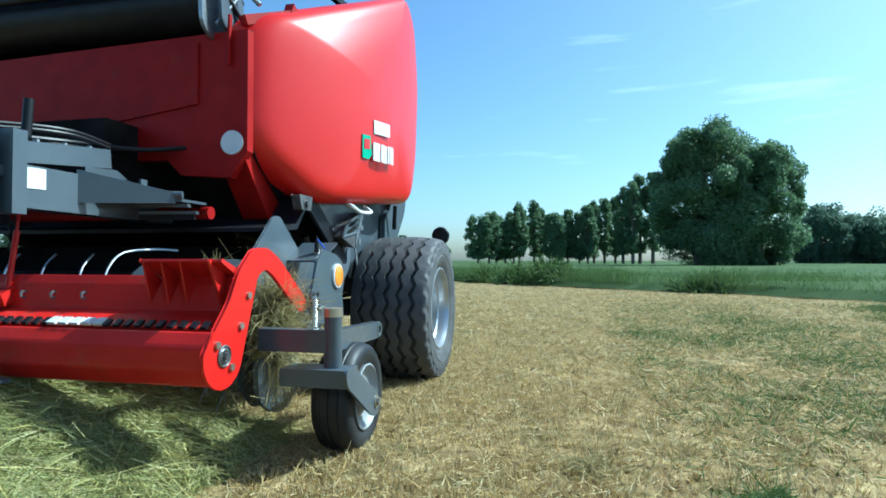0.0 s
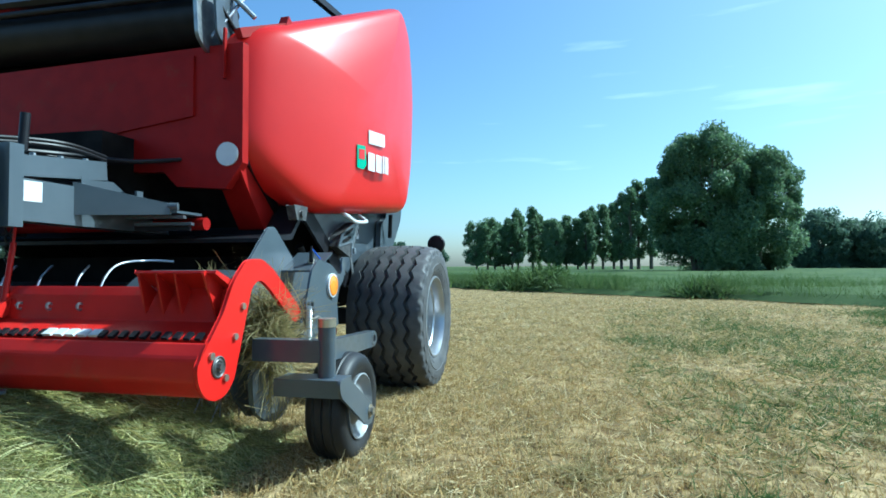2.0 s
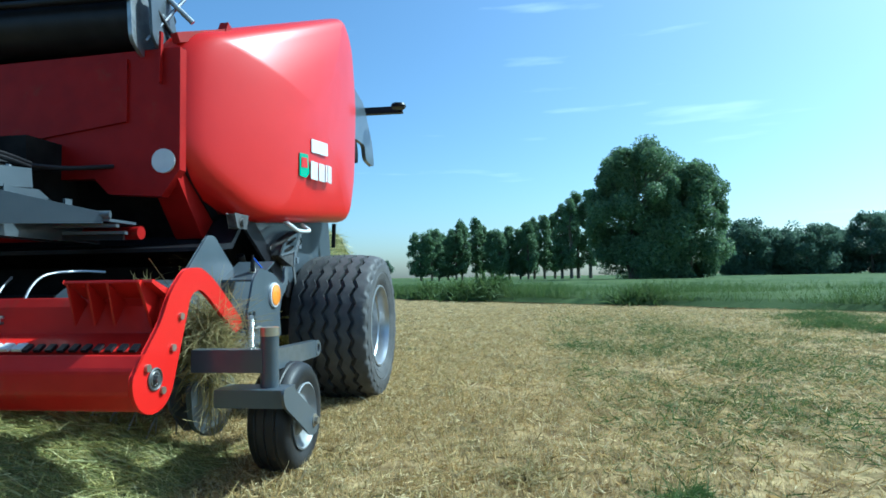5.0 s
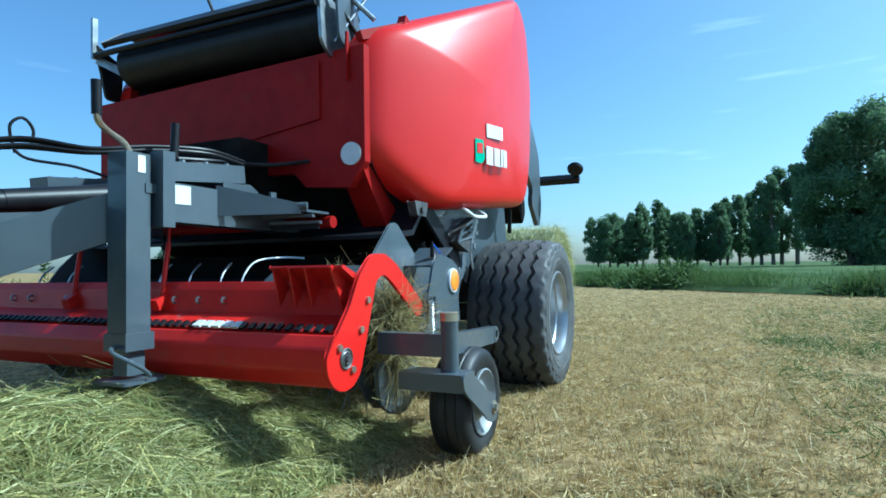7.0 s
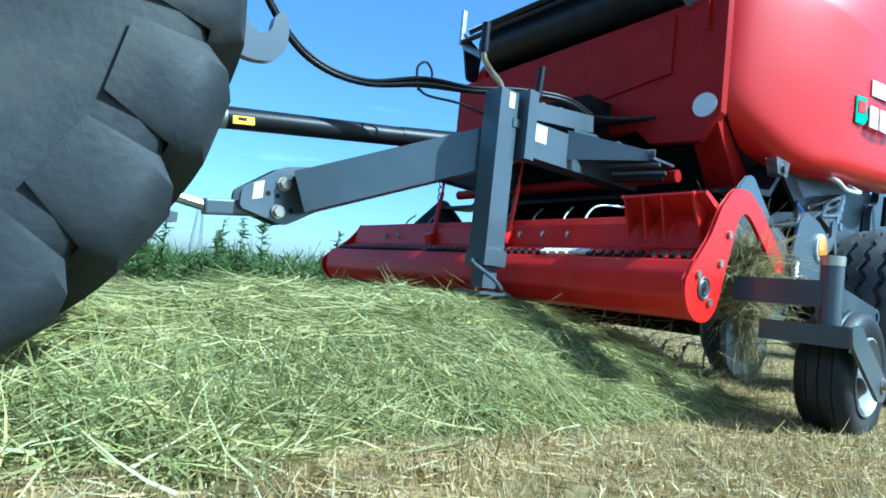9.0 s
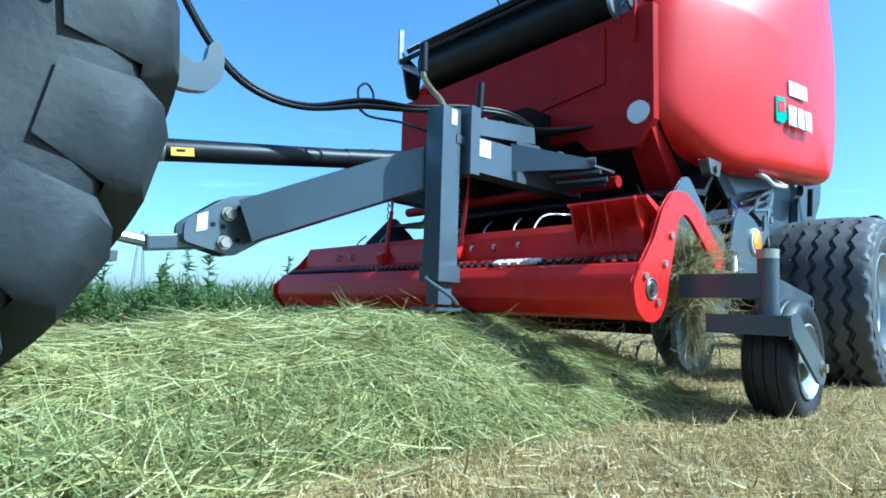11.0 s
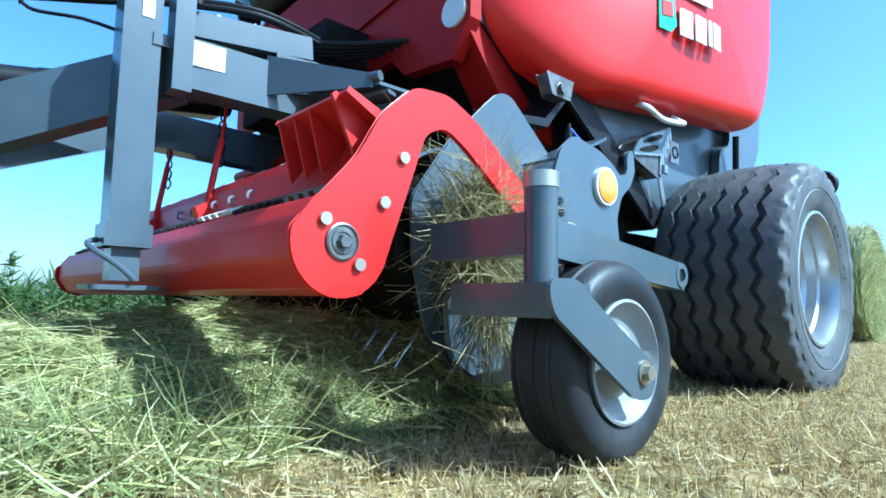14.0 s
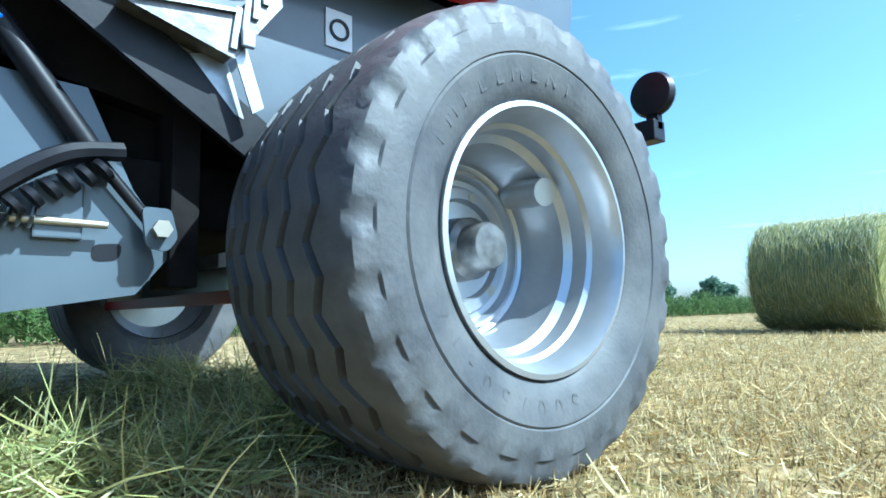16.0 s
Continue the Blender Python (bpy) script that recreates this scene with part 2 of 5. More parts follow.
def spin(bm, profile, n=64, axis="y", closed=False):
    """A turned body: profile of (radius, along), about the axis through the origin."""
    def at(r, w, a):
        c, s = r * math.cos(a), r * math.sin(a)
        return (c, w, s) if axis == "y" else (w, c, s) if axis == "x" else (c, s, w)
    rings = [[bm.verts.new(at(r, w, k * math.tau / n)) for k in range(n)] for r, w in profile]
    pairs = list(zip(rings, rings[1:])) + ([(rings[-1], rings[0])] if closed else [])
    for p, q in pairs:
        for k in range(n):
            bm.faces.new((p[k], p[(k + 1) % n], q[(k + 1) % n], q[k]))
    if not closed:
        for ring in (rings[0], rings[-1]):
            bm.faces.new(ring)
    return bm


def tube(bm, pts, r, n=8, steps=6):
    """A bent round bar through the points."""
    pts = [Vector(p) for p in pts]
    path = []
    for i in range(len(pts) - 1):
        p0, p1, p2, p3 = pts[max(i - 1, 0)], pts[i], pts[i + 1], pts[min(i + 2, len(pts) - 1)]
        for k in range(steps):
            t = k / steps
            path.append(0.5 * (2 * p1 + (p2 - p0) * t + (2 * p0 - 5 * p1 + 4 * p2 - p3) * t * t + (3 * p1 - p0 - 3 * p2 + p3) * t ** 3))
    path.append(pts[-1])
    last, side = None, None
    for i, p in enumerate(path):
        d = (path[min(i + 1, len(path) - 1)] - path[max(i - 1, 0)]).normalized()
        if side is None:
            side = d.orthogonal().normalized()
        side = (side - d * side.dot(d)).normalized()
        up = d.cross(side)
        ring = [bm.verts.new(p + r * (math.cos(k * math.tau / n) * side + math.sin(k * math.tau / n) * up)) for k in range(n)]
        if last:
            for k in range(n):
                bm.faces.new((last[k], last[(k + 1) % n], ring[(k + 1) % n], ring[k]))
        else:
            bm.faces.new(ring[::-1])
        last = ring
    bm.faces.new(last)
    return bm


def arc(cx, cz, r, a0, a1, n=12):
    return [(cx + r * math.cos(radians(a0 + (a1 - a0) * k / n)), cz + r * math.sin(radians(a0 + (a1 - a0) * k / n))) for k in range(n + 1)]


def nb():
    return bmesh.new()


def empty(name, m=None):
    ob = new(name)
    ob.empty_display_size = 0.2
    if m is not None:
        ob.matrix_world = m
    return ob


def strands(name, roots, ways, lengths, width, mat, parent=None, curl=0.5, segs=3, rng=None, lift=1.0):
    """Many thin blades: bent ribbons that start at roots and go along ways."""
    n = len(roots)
    roots, ways = np.asarray(roots, float), np.asarray(ways, float)
    ways /= np.linalg.norm(ways, axis=1)[:, None]
    bend = rng.normal(size=(n, 3)) * (1, 1, lift)
    bend -= (bend * ways).sum(1)[:, None] * ways
    flat = np.cross(ways, rng.normal(size=(n, 3)))
    flat /= np.linalg.norm(flat, axis=1)[:, None] + 1e-9
    w = (width * rng.uniform(0.6, 1.4, n))[:, None]
    rows = []
    for k in range(segs + 1):
        u = k / segs
        p = roots + ways * (lengths * u)[:, None] + bend * (curl * lengths * u * u)[:, None] * 0.5
        taper = 1.0 - 0.75 * u
        rows += [p - flat * w * taper / 2, p + flat * w * taper / 2]
    verts = np.stack(rows, 1).reshape(-1, 3)
    m = 2 * (segs + 1)
    base = (np.arange(n) * m)[:, None, None]
    quad = np.array([[2 * k, 2 * k + 1, 2 * k + 3, 2 * k + 2] for k in range(segs)])[None]
    faces = (base + quad).reshape(-1, 4)
    me = bpy.data.meshes.new(name)
    me.vertices.add(len(verts))
    me.vertices.foreach_set("co", verts.ravel())
    me.loops.add(faces.size)
    me.loops.foreach_set("vertex_index", faces.ravel())
    me.polygons.add(len(faces))
    me.polygons.foreach_set("loop_start", np.arange(len(faces)) * 4)
    me.polygons.foreach_set("loop_total", np.full(len(faces), 4))
    me.update(calc_edges=True)
    me.materials.append(mat)
    ob = new(name, me)
    if parent:
        ob.parent = parent
    return ob


# ---- ground, field and distance ----
EDGE_P, EDGE_D = Vector((-17.5, -1.2)), Vector((8.9, 10.4)).normalized()   # border between mown field and meadow
EDGE_N = Vector((-EDGE_D.y, EDGE_D.x))                                     # towards the meadow


def ground_height(x, y):
    return 0.02 * noise.noise(Vector((x * 0.5, y * 0.5, 0))) + 0.012 * noise.noise(Vector((x * 2.3, y * 2.3, 3)))


def ground():
    xs = sorted(set([-3000, -1200, -500, -200, -90, -40] + [round(v, 2) for v in np.arange(-20, 12, 0.25)] + [18, 40, 120, 600, 3000]))
    ys = sorted(set([-3000, -800, -200, -60, -20] + [round(v, 2) for v in np.arange(-8, 12, 0.25)] + [18, 30, 60, 200, 800, 3000]))
    vs = [(x, y, ground_height(x, y) if abs(x) < 20 and abs(y) < 13 else 0.0) for x in xs for y in ys]
    k = len(ys)
    fs = [(i * k + j, (i + 1) * k + j, (i + 1) * k + j + 1, i * k + j + 1) for i in range(len(xs) - 1) for j in range(k - 1)]
    ob = raw("ground", vs, fs, SOIL)
    ob.data.polygons.foreach_set("use_smooth", [True] * len(fs))
    return tagged(ob, "dry mown hayfield with pale stubble", "ground", kind="structure")


ground()


def meadow():
    """The uncut grass beyond the border, a low step above the stubble."""
    rng = np.random.default_rng(5)
    vs, fs = [], []
    deep = [0.0, 0.4, 1.2, 4, 12, 40, 140, 700]
    high = [0.02, 0.22, 0.30, 0.34, 0.36, 0.36, 0.36, 0.36]
    along = [-900, -300, -90, -40] + list(np.arange(-26, 40, 1.0)) + [60, 120, 300, 900]
    for a in along:
        for d, h in zip(deep, high):
            w = 0.35 * noise.noise(Vector((a * 0.35, d, 2))) if d < 5 else 0
            p = EDGE_P + EDGE_D * a + EDGE_N * (d + w)
            vs.append((p.x, p.y, h + (0.06 * noise.noise(Vector((p.x * 0.8, p.y * 0.8, 1))) if 0 < d < 50 else 0)))
    k = len(deep)
    for i in range(len(along) - 1):
        for j in range(k - 1):
            fs.append((i * k + j, (i + 1) * k + j, (i + 1) * k + j + 1, i * k + j + 1))
    tagged(raw("meadow", vs, fs, MEADOW), "uncut green meadow behind the mown field", "meadow", kind="structure")
    n = 130000
    a = rng.uniform(-24, 34, n)
    d = rng.gamma(1.4, 2.6, n)
    base = np.array([EDGE_P[:]]) + a[:, None] * np.array([EDGE_D[:]]) + d[:, None] * np.array([EDGE_N[:]])
    clump = np.array([noise.noise(Vector((x * 0.45, y * 0.45, 7))) for x, y in base])
    keep = clump > rng.uniform(-0.75, 0.25, n)
    base, clump = base[keep], clump[keep]
    n = len(base)
    roots = np.c_[base, np.full(n, 0.15)]
    ways = np.c_[rng.normal(0, 0.5, (n, 2)), np.ones(n)]
    ob = strands("meadow_grass", roots, ways, rng.uniform(0.14, 0.36, n) * (1 + 1.1 * np.clip(clump, 0, 1)), 0.013, GRASS, curl=0.6, segs=2, rng=rng)
    tagged(ob, "tall green uncut grass along the field border", "grass", kind="stuff")


meadow()


def stubble():
    rng = np.random.default_rng(11)
    # dense near the passing camera's view, thinner away from it
    pts = []
    for n, cx, cy, sx, sy in ((130000, 1.9, 1.9, 1.9, 0.75), (120000, 0.5, 2.2, 3.2, 1.6), (90000, -5.0, 3.0, 6.0, 4.0), (9000, 0.0, -1.5, 2.5, 1.6)):
        pts.append(np.c_[rng.normal(cx, sx, n), rng.normal(cy, sy, n)])
    p = np.concatenate(pts)
    patch = np.array([noise.noise(Vector((x * 1.3, y * 1.3, 9))) for x, y in p])
    tuft = np.array([noise.noise(Vector((x * 9.0, y * 9.0, 2))) for x, y in p])
    p = p[(patch > rng.uniform(-0.9, 0.25, len(p))) & (tuft > rng.uniform(-0.55, 0.30, len(p)))]
    n = len(p)
    z = np.array([ground_height(x, y) for x, y in p]) - 0.005
    lying = rng.random(n) < 0.25
    ways = np.c_[rng.normal(0, 0.45, (n, 2)), np.where(lying, rng.uniform(-0.02, 0.15, n), 1.0)]
    ways[lying, :2] = rng.normal(0, 1, (lying.sum(), 2))
    ln = np.where(lying, rng.uniform(0.02, 0.085, n), rng.uniform(0.02, 0.055, n))
    ob = strands("stubble", np.c_[p, z + np.where(lying, 0.02, 0)], ways, ln, 0.0046, STUBBLE, curl=0.3, segs=2, rng=rng)
    tagged(ob, "short straw-coloured grass stubble and clippings on the field", "stubble", kind="stuff")


stubble()


def far_stubble():
    rng = np.random.default_rng(12)
    n = 120000
    p = np.c_[rng.normal(-3.5, 5.0, n), rng.normal(3.6, 3.2, n)]
    rows = np.sin((p[:, 0] * 0.76 + p[:, 1] * 0.65) * 7.0) + 0.8 * rng.normal(size=n)
    p = p[rows > -0.5]
    n = len(p)
    ways = np.c_[rng.normal(0, 1, (n, 2)), rng.uniform(0.0, 0.7, n)]
    z = np.array([ground_height(x, y) for x, y in p])
    ob = strands("stubble", np.c_[p, z], ways, rng.uniform(0.03, 0.11, n), 0.008, STUBBLE, curl=0.4, segs=2, rng=rng)
    tagged(ob, "pale straw clippings spread over the mown field", "stubble", kind="stuff")


far_stubble()


def green_clippings():
    """Greener cut grass lying in loose patches beyond the raked strip."""
    rng = np.random.default_rng(13)
    n = 60000
    p = np.c_[rng.normal(-1.2, 3.4, n), 3.3 + rng.gamma(1.8, 1.5, n) - 0.4]
    patch = np.array([noise.noise(Vector((x * 0.9, y * 0.9, 21))) + 0.5 * noise.noise(Vector((x * 3.0, y * 3.0, 22))) for x, y in p])
    p = p[patch > rng.uniform(-0.55, 0.75, n)]
    n = len(p)
    z = np.array([ground_height(x, y) for x, y in p]) + 0.008
    ways = np.c_[rng.normal(0, 1, (n, 2)), rng.uniform(0.0, 0.5, n)]
    ob = strands("grass_clippings", np.c_[p, z], ways, rng.uniform(0.04, 0.12, n), 0.006, GRASS, curl=0.6, segs=2, rng=rng)
    tagged(ob, "greener cut grass lying in patches on the field", "grass clippings", kind="stuff")


green_clippings()


def sprigs():
    """Green tufts of uncollected grass left lying on the stubble."""
    rng = np.random.default_rng(17)
    for x, y, r, cnt, dry in ((1.80, 3.17, 0.11, 260, 0), (1.70, 3.24, 0.06, 90, 0), (0.8, 3.99, 0.07, 120, 1), (0.08, 3.85, 0.12, 160, 1), (1.55, 2.62, 0.10, 260, 1), (-5.2, 7.3, 0.6, 1900, 0), (-6.8, 7.9, 0.8, 2400, 0), (-4.4, 7.6, 0.4, 900, 0),
                              (-2.6, 3.3, 0.3, 120, 0), (-4.5, 4.6, 0.5, 160, 0), (-1.2, 4.4, 0.4, 140, 0), (2.2, 0.45, 0.36, 1700, 0), (2.9, 0.5, 0.40, 1900, 1), (1.4, 0.5, 0.3, 1100, 0), (3.3, 0.75, 0.22, 800, 1)):
        q = rng.normal(0, r * 0.5, (cnt, 2))
        h = 0.03 + 0.12 * r * np.exp(-(q ** 2).sum(1) / (r * 0.6) ** 2)
        roots = np.c_[q[:, 0] + x, q[:, 1] + y, h * rng.uniform(0.1, 1.0, cnt)]
        ways = np.c_[rng.normal(0, 1, (cnt, 2)), rng.normal(0.15, 0.3, cnt)]
        ob = strands("grass_tuft", roots, ways, rng.uniform(0.06, 0.2, cnt) * min(1.0, 0.35 + 2.0 * r), 0.006, DRY if dry else GRASS, curl=0.9, segs=3, rng=rng)
        tagged(ob, "loose tuft of wilted cut grass on the stubble", "grass tuft", group="tufts on the field", kind="stuff")


sprigs()


def leavings():
    """Green-yellow hay that the pickup leaves lying in its track."""
    rng = np.random.default_rng(19)
    for x, y, r, cnt in ((3.78, 1.02, 0.24, 800), (3.48, 1.05, 0.22, 700), (3.25, 1.0, 0.22, 600), (3.95, 0.75, 0.24, 900), (3.05, 0.9, 0.22, 600), (3.62, 1.15, 0.16, 250), (3.85, 0.25, 0.3, 1300), (3.05, 0.10, 0.30, 1300), (2.6, 0.85, 0.22, 800), (3.15, -0.6, 0.3, 900)):
        q = rng.normal(0, r * 0.5, (cnt, 2))
        h = 0.03 + 0.38 * r * np.exp(-(q ** 2).sum(1) / (r * 0.6) ** 2)
        roots = np.c_[q[:, 0] + x, q[:, 1] + y, h * rng.uniform(0.0, 1.0, cnt)]
        ways = np.c_[rng.normal(0, 1, (cnt, 2)), rng.normal(0.12, 0.3, cnt)]
        ob = strands("grass_tuft", roots, ways, rng.uniform(0.07, 0.20, cnt), 0.0055, HAY, curl=0.9, segs=3, rng=rng)
        tagged(ob, "yellow-green cut grass left lying on the stubble", "grass tuft", group="tufts on the field", kind="stuff")


leavings()


# ---- trees ----
def leaf_cloud(centres, radii, per, size, rng):
    """Small leaf cards scattered over clump shells."""
    pts = []
    for c, r in zip(centres, radii):
        v = rng.normal(size=(per, 3))
        v /= np.linalg.norm(v, axis=1)[:, None]
        pts.append(np.asarray(c) + v * (np.asarray(r) * rng.uniform(0.45, 1.0, per)[:, None]))
    p = np.concatenate(pts)
    n = len(p)
    a = rng.normal(size=(n, 3))
    a /= np.linalg.norm(a, axis=1)[:, None]
    b = np.cross(a, rng.normal(size=(n, 3)))
    b /= np.linalg.norm(b, axis=1)[:, None]
    s = size * rng.uniform(0.6, 1.5, n)[:, None]
    vs = np.stack([p - a * s, p + b * s * 0.5, p + a * s, p - b * s * 0.5], 1).reshape(-1, 3)
    fs = np.arange(4 * n).reshape(-1, 4)
    return vs.tolist(), fs.tolist()


def tree(where, height, spread, seed, mat, kind, label, clumps=60, per=170, leaf=0.22, low=0.12, trunks=1):
    rng = np.random.default_rng(seed)
    root = empty("tree", pose(where[0], where[1], 0))
    bm = nb()
    for k in range(trunks):
        off = (rng.uniform(-0.25, 0.25) * spread, rng.uniform(-0.25, 0.25) * spread) if trunks > 1 else (0, 0)
        rod(bm, (off[0] * 0.4, off[1] * 0.4, -0.2), (off[0], off[1], height * 0.45), height * 0.022, height * 0.012, 10)
        rod(bm, (off[0], off[1], height * 0.45), (off[0] * 1.3, off[1] * 1.3, height * 0.88), height * 0.012, height * 0.003, 8)
    for k in range(14):
        z0 = height * rng.uniform(0.2, 0.7)
        an = rng.uniform(0, math.tau)
        ln = spread * rng.uniform(0.25, 0.42)
        rod(bm, (0, 0, z0), (math.cos(an) * ln, math.sin(an) * ln, z0 + height * rng.uniform(0.08, 0.2)), height * 0.007, height * 0.002, 6)
    part("trunk", bm, BARK, root)
    cs, rs = [], []
    while len(cs) < clumps:
        u = rng.uniform(low, 0.96)
        if kind == "poplar":
            w = 0.5 * min(1, 0.45 + 2.2 * (u - low)) * (1 - max(0, u - 0.6) / 0.4 * 0.75)
        else:
            w = 0.5 * math.sqrt(max(0.05, 1 - ((u - 0.45) / 0.56) ** 2)) * (1.0 if u > 0.25 else 0.85)
        an, rr = rng.uniform(0, math.tau), spread * w * math.sqrt(rng.uniform(0.15, 1.0)) * 0.92
        cs.append((math.cos(an) * rr, math.sin(an) * rr, u * height))
        g = (0.19 if kind == "poplar" else 0.125) * spread * rng.uniform(0.6, 1.35)
        rs.append((g, g, g * rng.uniform(0.75, 1.25)))
    vs, fs = leaf_cloud(cs, rs, per, leaf, rng)
    raw("crown", vs, fs, mat, root)
    tagged(root, label, "tree")
    return root


def polar(az, dist):
    return 3.9 + dist * math.cos(radians(az)), 2.5 + dist * math.sin(radians(az))


def trees():
    t = tree(polar(168.0, 62), 14.1, 10.2, 3, LEAF, "round", "large broad willow standing alone behind the meadow", 150, 900, 0.13, 0.05, 3)
    t = tree(polar(163.9, 64), 12.2, 8.6, 4, LEAF, "round", "broad rounded willow joining the large one", 110, 850, 0.13, 0.04, 2)
    rng = np.random.default_rng(8)
    for k in range(20):
        az = 172.6 + k * 0.86 + rng.uniform(-0.3, 0.3)
        h = (9.4 + 2.0 * math.sin(k * 0.36 + 1.2)) * rng.uniform(0.9, 1.1) if k < 15 else 7.0 * rng.uniform(0.85, 1.1)
        tagged(tree(polar(az, 92 + rng.uniform(-5, 5)), h * 1.14, 2.7 if k < 15 else 4.2, 30 + k, LEAF, "poplar" if k < 15 else "round", "tall slender poplar in a distant row", 90, 170, 0.12, 0.16), group="distant poplar row")
    for k in range(18):
        az = 160.4 - k * 1.4 + rng.uniform(-0.6, 0.6)
        tagged(tree(polar(az, 120 + rng.uniform(-8, 20)), 9.6 * rng.uniform(0.75, 1.15), 8.6 * rng.uniform(0.85, 1.25), 60 + k, LEAF_F, "round", "hazy broad tree in the far tree line", 70, 220, 0.2, 0.03), group="far tree line")
    for k in range(9):
        az = 193 + k * 5.2 + rng.uniform(-1, 1)
        tagged(tree(polar(az, 60 + rng.uniform(0, 25)), 2.9 * rng.uniform(0.7, 1.2), 4.6 * rng.uniform(0.8, 1.3), 90 + k, LEAF_F, "round", "low bush at the far end of the field", 26, 110, 0.2, 0.02), group="far bushes")


trees()


def weeds():
    """Leafy weeds along the other border of the field."""
    rng = np.random.default_rng(23)
    n = 26000
    x = rng.uniform(-26, 9, n)
    y = -5.9 - rng.gamma(1.3, 0.8, n) - 0.12 * x * 0.0
    cl = np.array([noise.noise(Vector((a * 0.8, b * 0.8, 4))) for a, b in zip(x, y)])
    h = 0.55 * (0.75 + 0.6 * cl) + 0.05
    z = rng.uniform(0.02, 1.0, n) * h
    roots = np.c_[x, y, z]
    ways = np.c_[rng.normal(0, 0.6, (n, 2)), rng.uniform(0.2, 1.0, n)]
    ob = strands("weed_border", roots, ways, rng.uniform(0.12, 0.3, n), 0.03, GRASS, curl=0.9, segs=2, rng=rng)
    tagged(ob, "dense green nettles and weeds along the field border", "weeds", kind="stuff")
    for k in range(16):
        px, py, ph = rng.uniform(-1.5, 6.5), -5.7 - rng.uniform(0, 0.7), rng.uniform(0.75, 1.12)
        root = empty("weed", pose(px, py, 0))
        part("stem", rod(nb(), (0, 0, 0), (rng.normal(0, 0.03), rng.normal(0, 0.03), ph), 0.008, 0.003, 6), GRASS, root)
        m = 70
        zz = rng.uniform(0.15, 1.0, m) * ph
        strands("leaf_spray", np.c_[np.zeros((m, 2)), zz], np.c_[rng.normal(0, 1, (m, 2)), rng.uniform(-0.1, 0.5, m)], rng.uniform(0.08, 0.2, m) * (1.25 - zz / ph * 0.7), 0.035, GRASS, root, 0.6, 2, rng)
        tagged(root, "tall leafy green weed above the field border", "weed", group="tall weeds")


weeds()


def bush(x, y, h, w, seed, label):
    rng = np.random.default_rng(seed)
    root = empty("bush", pose(x, y, 0))
    n = 900
    q = rng.normal(0, 0.4, (n, 2)) * w
    z = rng.uniform(0, 1, n) * h * np.exp(-(q ** 2).sum(1) / w ** 2)
    strands("foliage", np.c_[q, z], np.c_[rng.normal(0, 0.7, (n, 2)), rng.uniform(0.2, 1, n)], rng.uniform(0.15, 0.45, n), 0.05, GRASS, root, 0.7, 2, rng)
    part("stem", rod(nb(), (0, 0, 0), (0.03, 0.02, h * 0.7), 0.02, 0.008, 6), BARK, root)
    tagged(root, label, "bush", group="bushes on the field border")


for k, (a, d, h, w) in enumerate(((3.5, 0.6, 0.80, 1.2), (2.2, 0.5, 0.55, 0.9), (0.5, 0.5, 0.45, 0.9), (9.0, 0.6, 0.32, 0.8), (-3.0, 0.4, 0.5, 1.0))):
    bq = EDGE_P + EDGE_D * a + EDGE_N * d
    bush(bq.x, bq.y, h, w, 700 + k, "low dark green bush at the meadow's edge")


def mast(az, dist, h):
    root = empty("lattice_mast", pose(*polar(az, dist), 0))
    bm = nb()
    for sx, sy in ((-1, -1), (-1, 1), (1, -1), (1, 1)):
        rod(bm, (sx * 1.3, sy * 1.3, 0), (sx * 0.35, sy * 0.35, h), 0.13, 0.09, 6)
    for k in range(9):
        z0, z1 = h * k / 9, h * (k + 1) / 9
        w0, w1 = 1.3 - 0.95 * k / 9, 1.3 - 0.95 * (k + 1) / 9
        for s in (-1, 1):
            rod(bm, (-w0, s * w0, z0), (w1, s * w1, z1), 0.045, None, 5)
            rod(bm, (s * w0, w0, z0), (s * w1, -w1, z1), 0.045, None, 5)
    part("lattice", bm, ZINC, root)
    tagged(root, "thin steel lattice mast far beyond the field", "mast")


mast(254.9, 150, 15.5)


# ---- round baler (x ahead, y to its left, z up; wheels' axle above the origin) ----
baler = tagged(empty("round_baler"), "red and grey round baler hitched behind the tractor", "baler")
OFFSET = Vector((0, 0, 0))


def bp(name, bm, mat, label="", parent=None, **k):
    """A part of the baler, moved by the offset of its group."""
    if OFFSET.length:
        bmesh.ops.translate(bm, vec=OFFSET, verts=bm.verts[:])
    return part(name, bm, mat, parent or baler, label, **k)


def cover_y(x, z):
    return 1.36 - (0.33 if x > 0.2 else 0.04) * (x - 0.2) ** 2 - 0.025 * max(0.0, z - 1.55) ** 2


def smooth_loop(pts, rad, n=5):
    """Round the corners of a closed outline."""
    out = []
    for i, p in enumerate(pts):
        p, a, b = Vector(p), Vector(pts[i - 1]), Vector(pts[(i + 1) % len(pts)])
        r = min(rad, (a - p).length * 0.45, (b - p).length * 0.45)
        s, e = p + (a - p).normalized() * r, p + (b - p).normalized() * r
        for k in range(n + 1):
            t = k / n
            out.append(tuple((1 - t) ** 2 * s + 2 * t * (1 - t) * p + t * t * e))
    return out


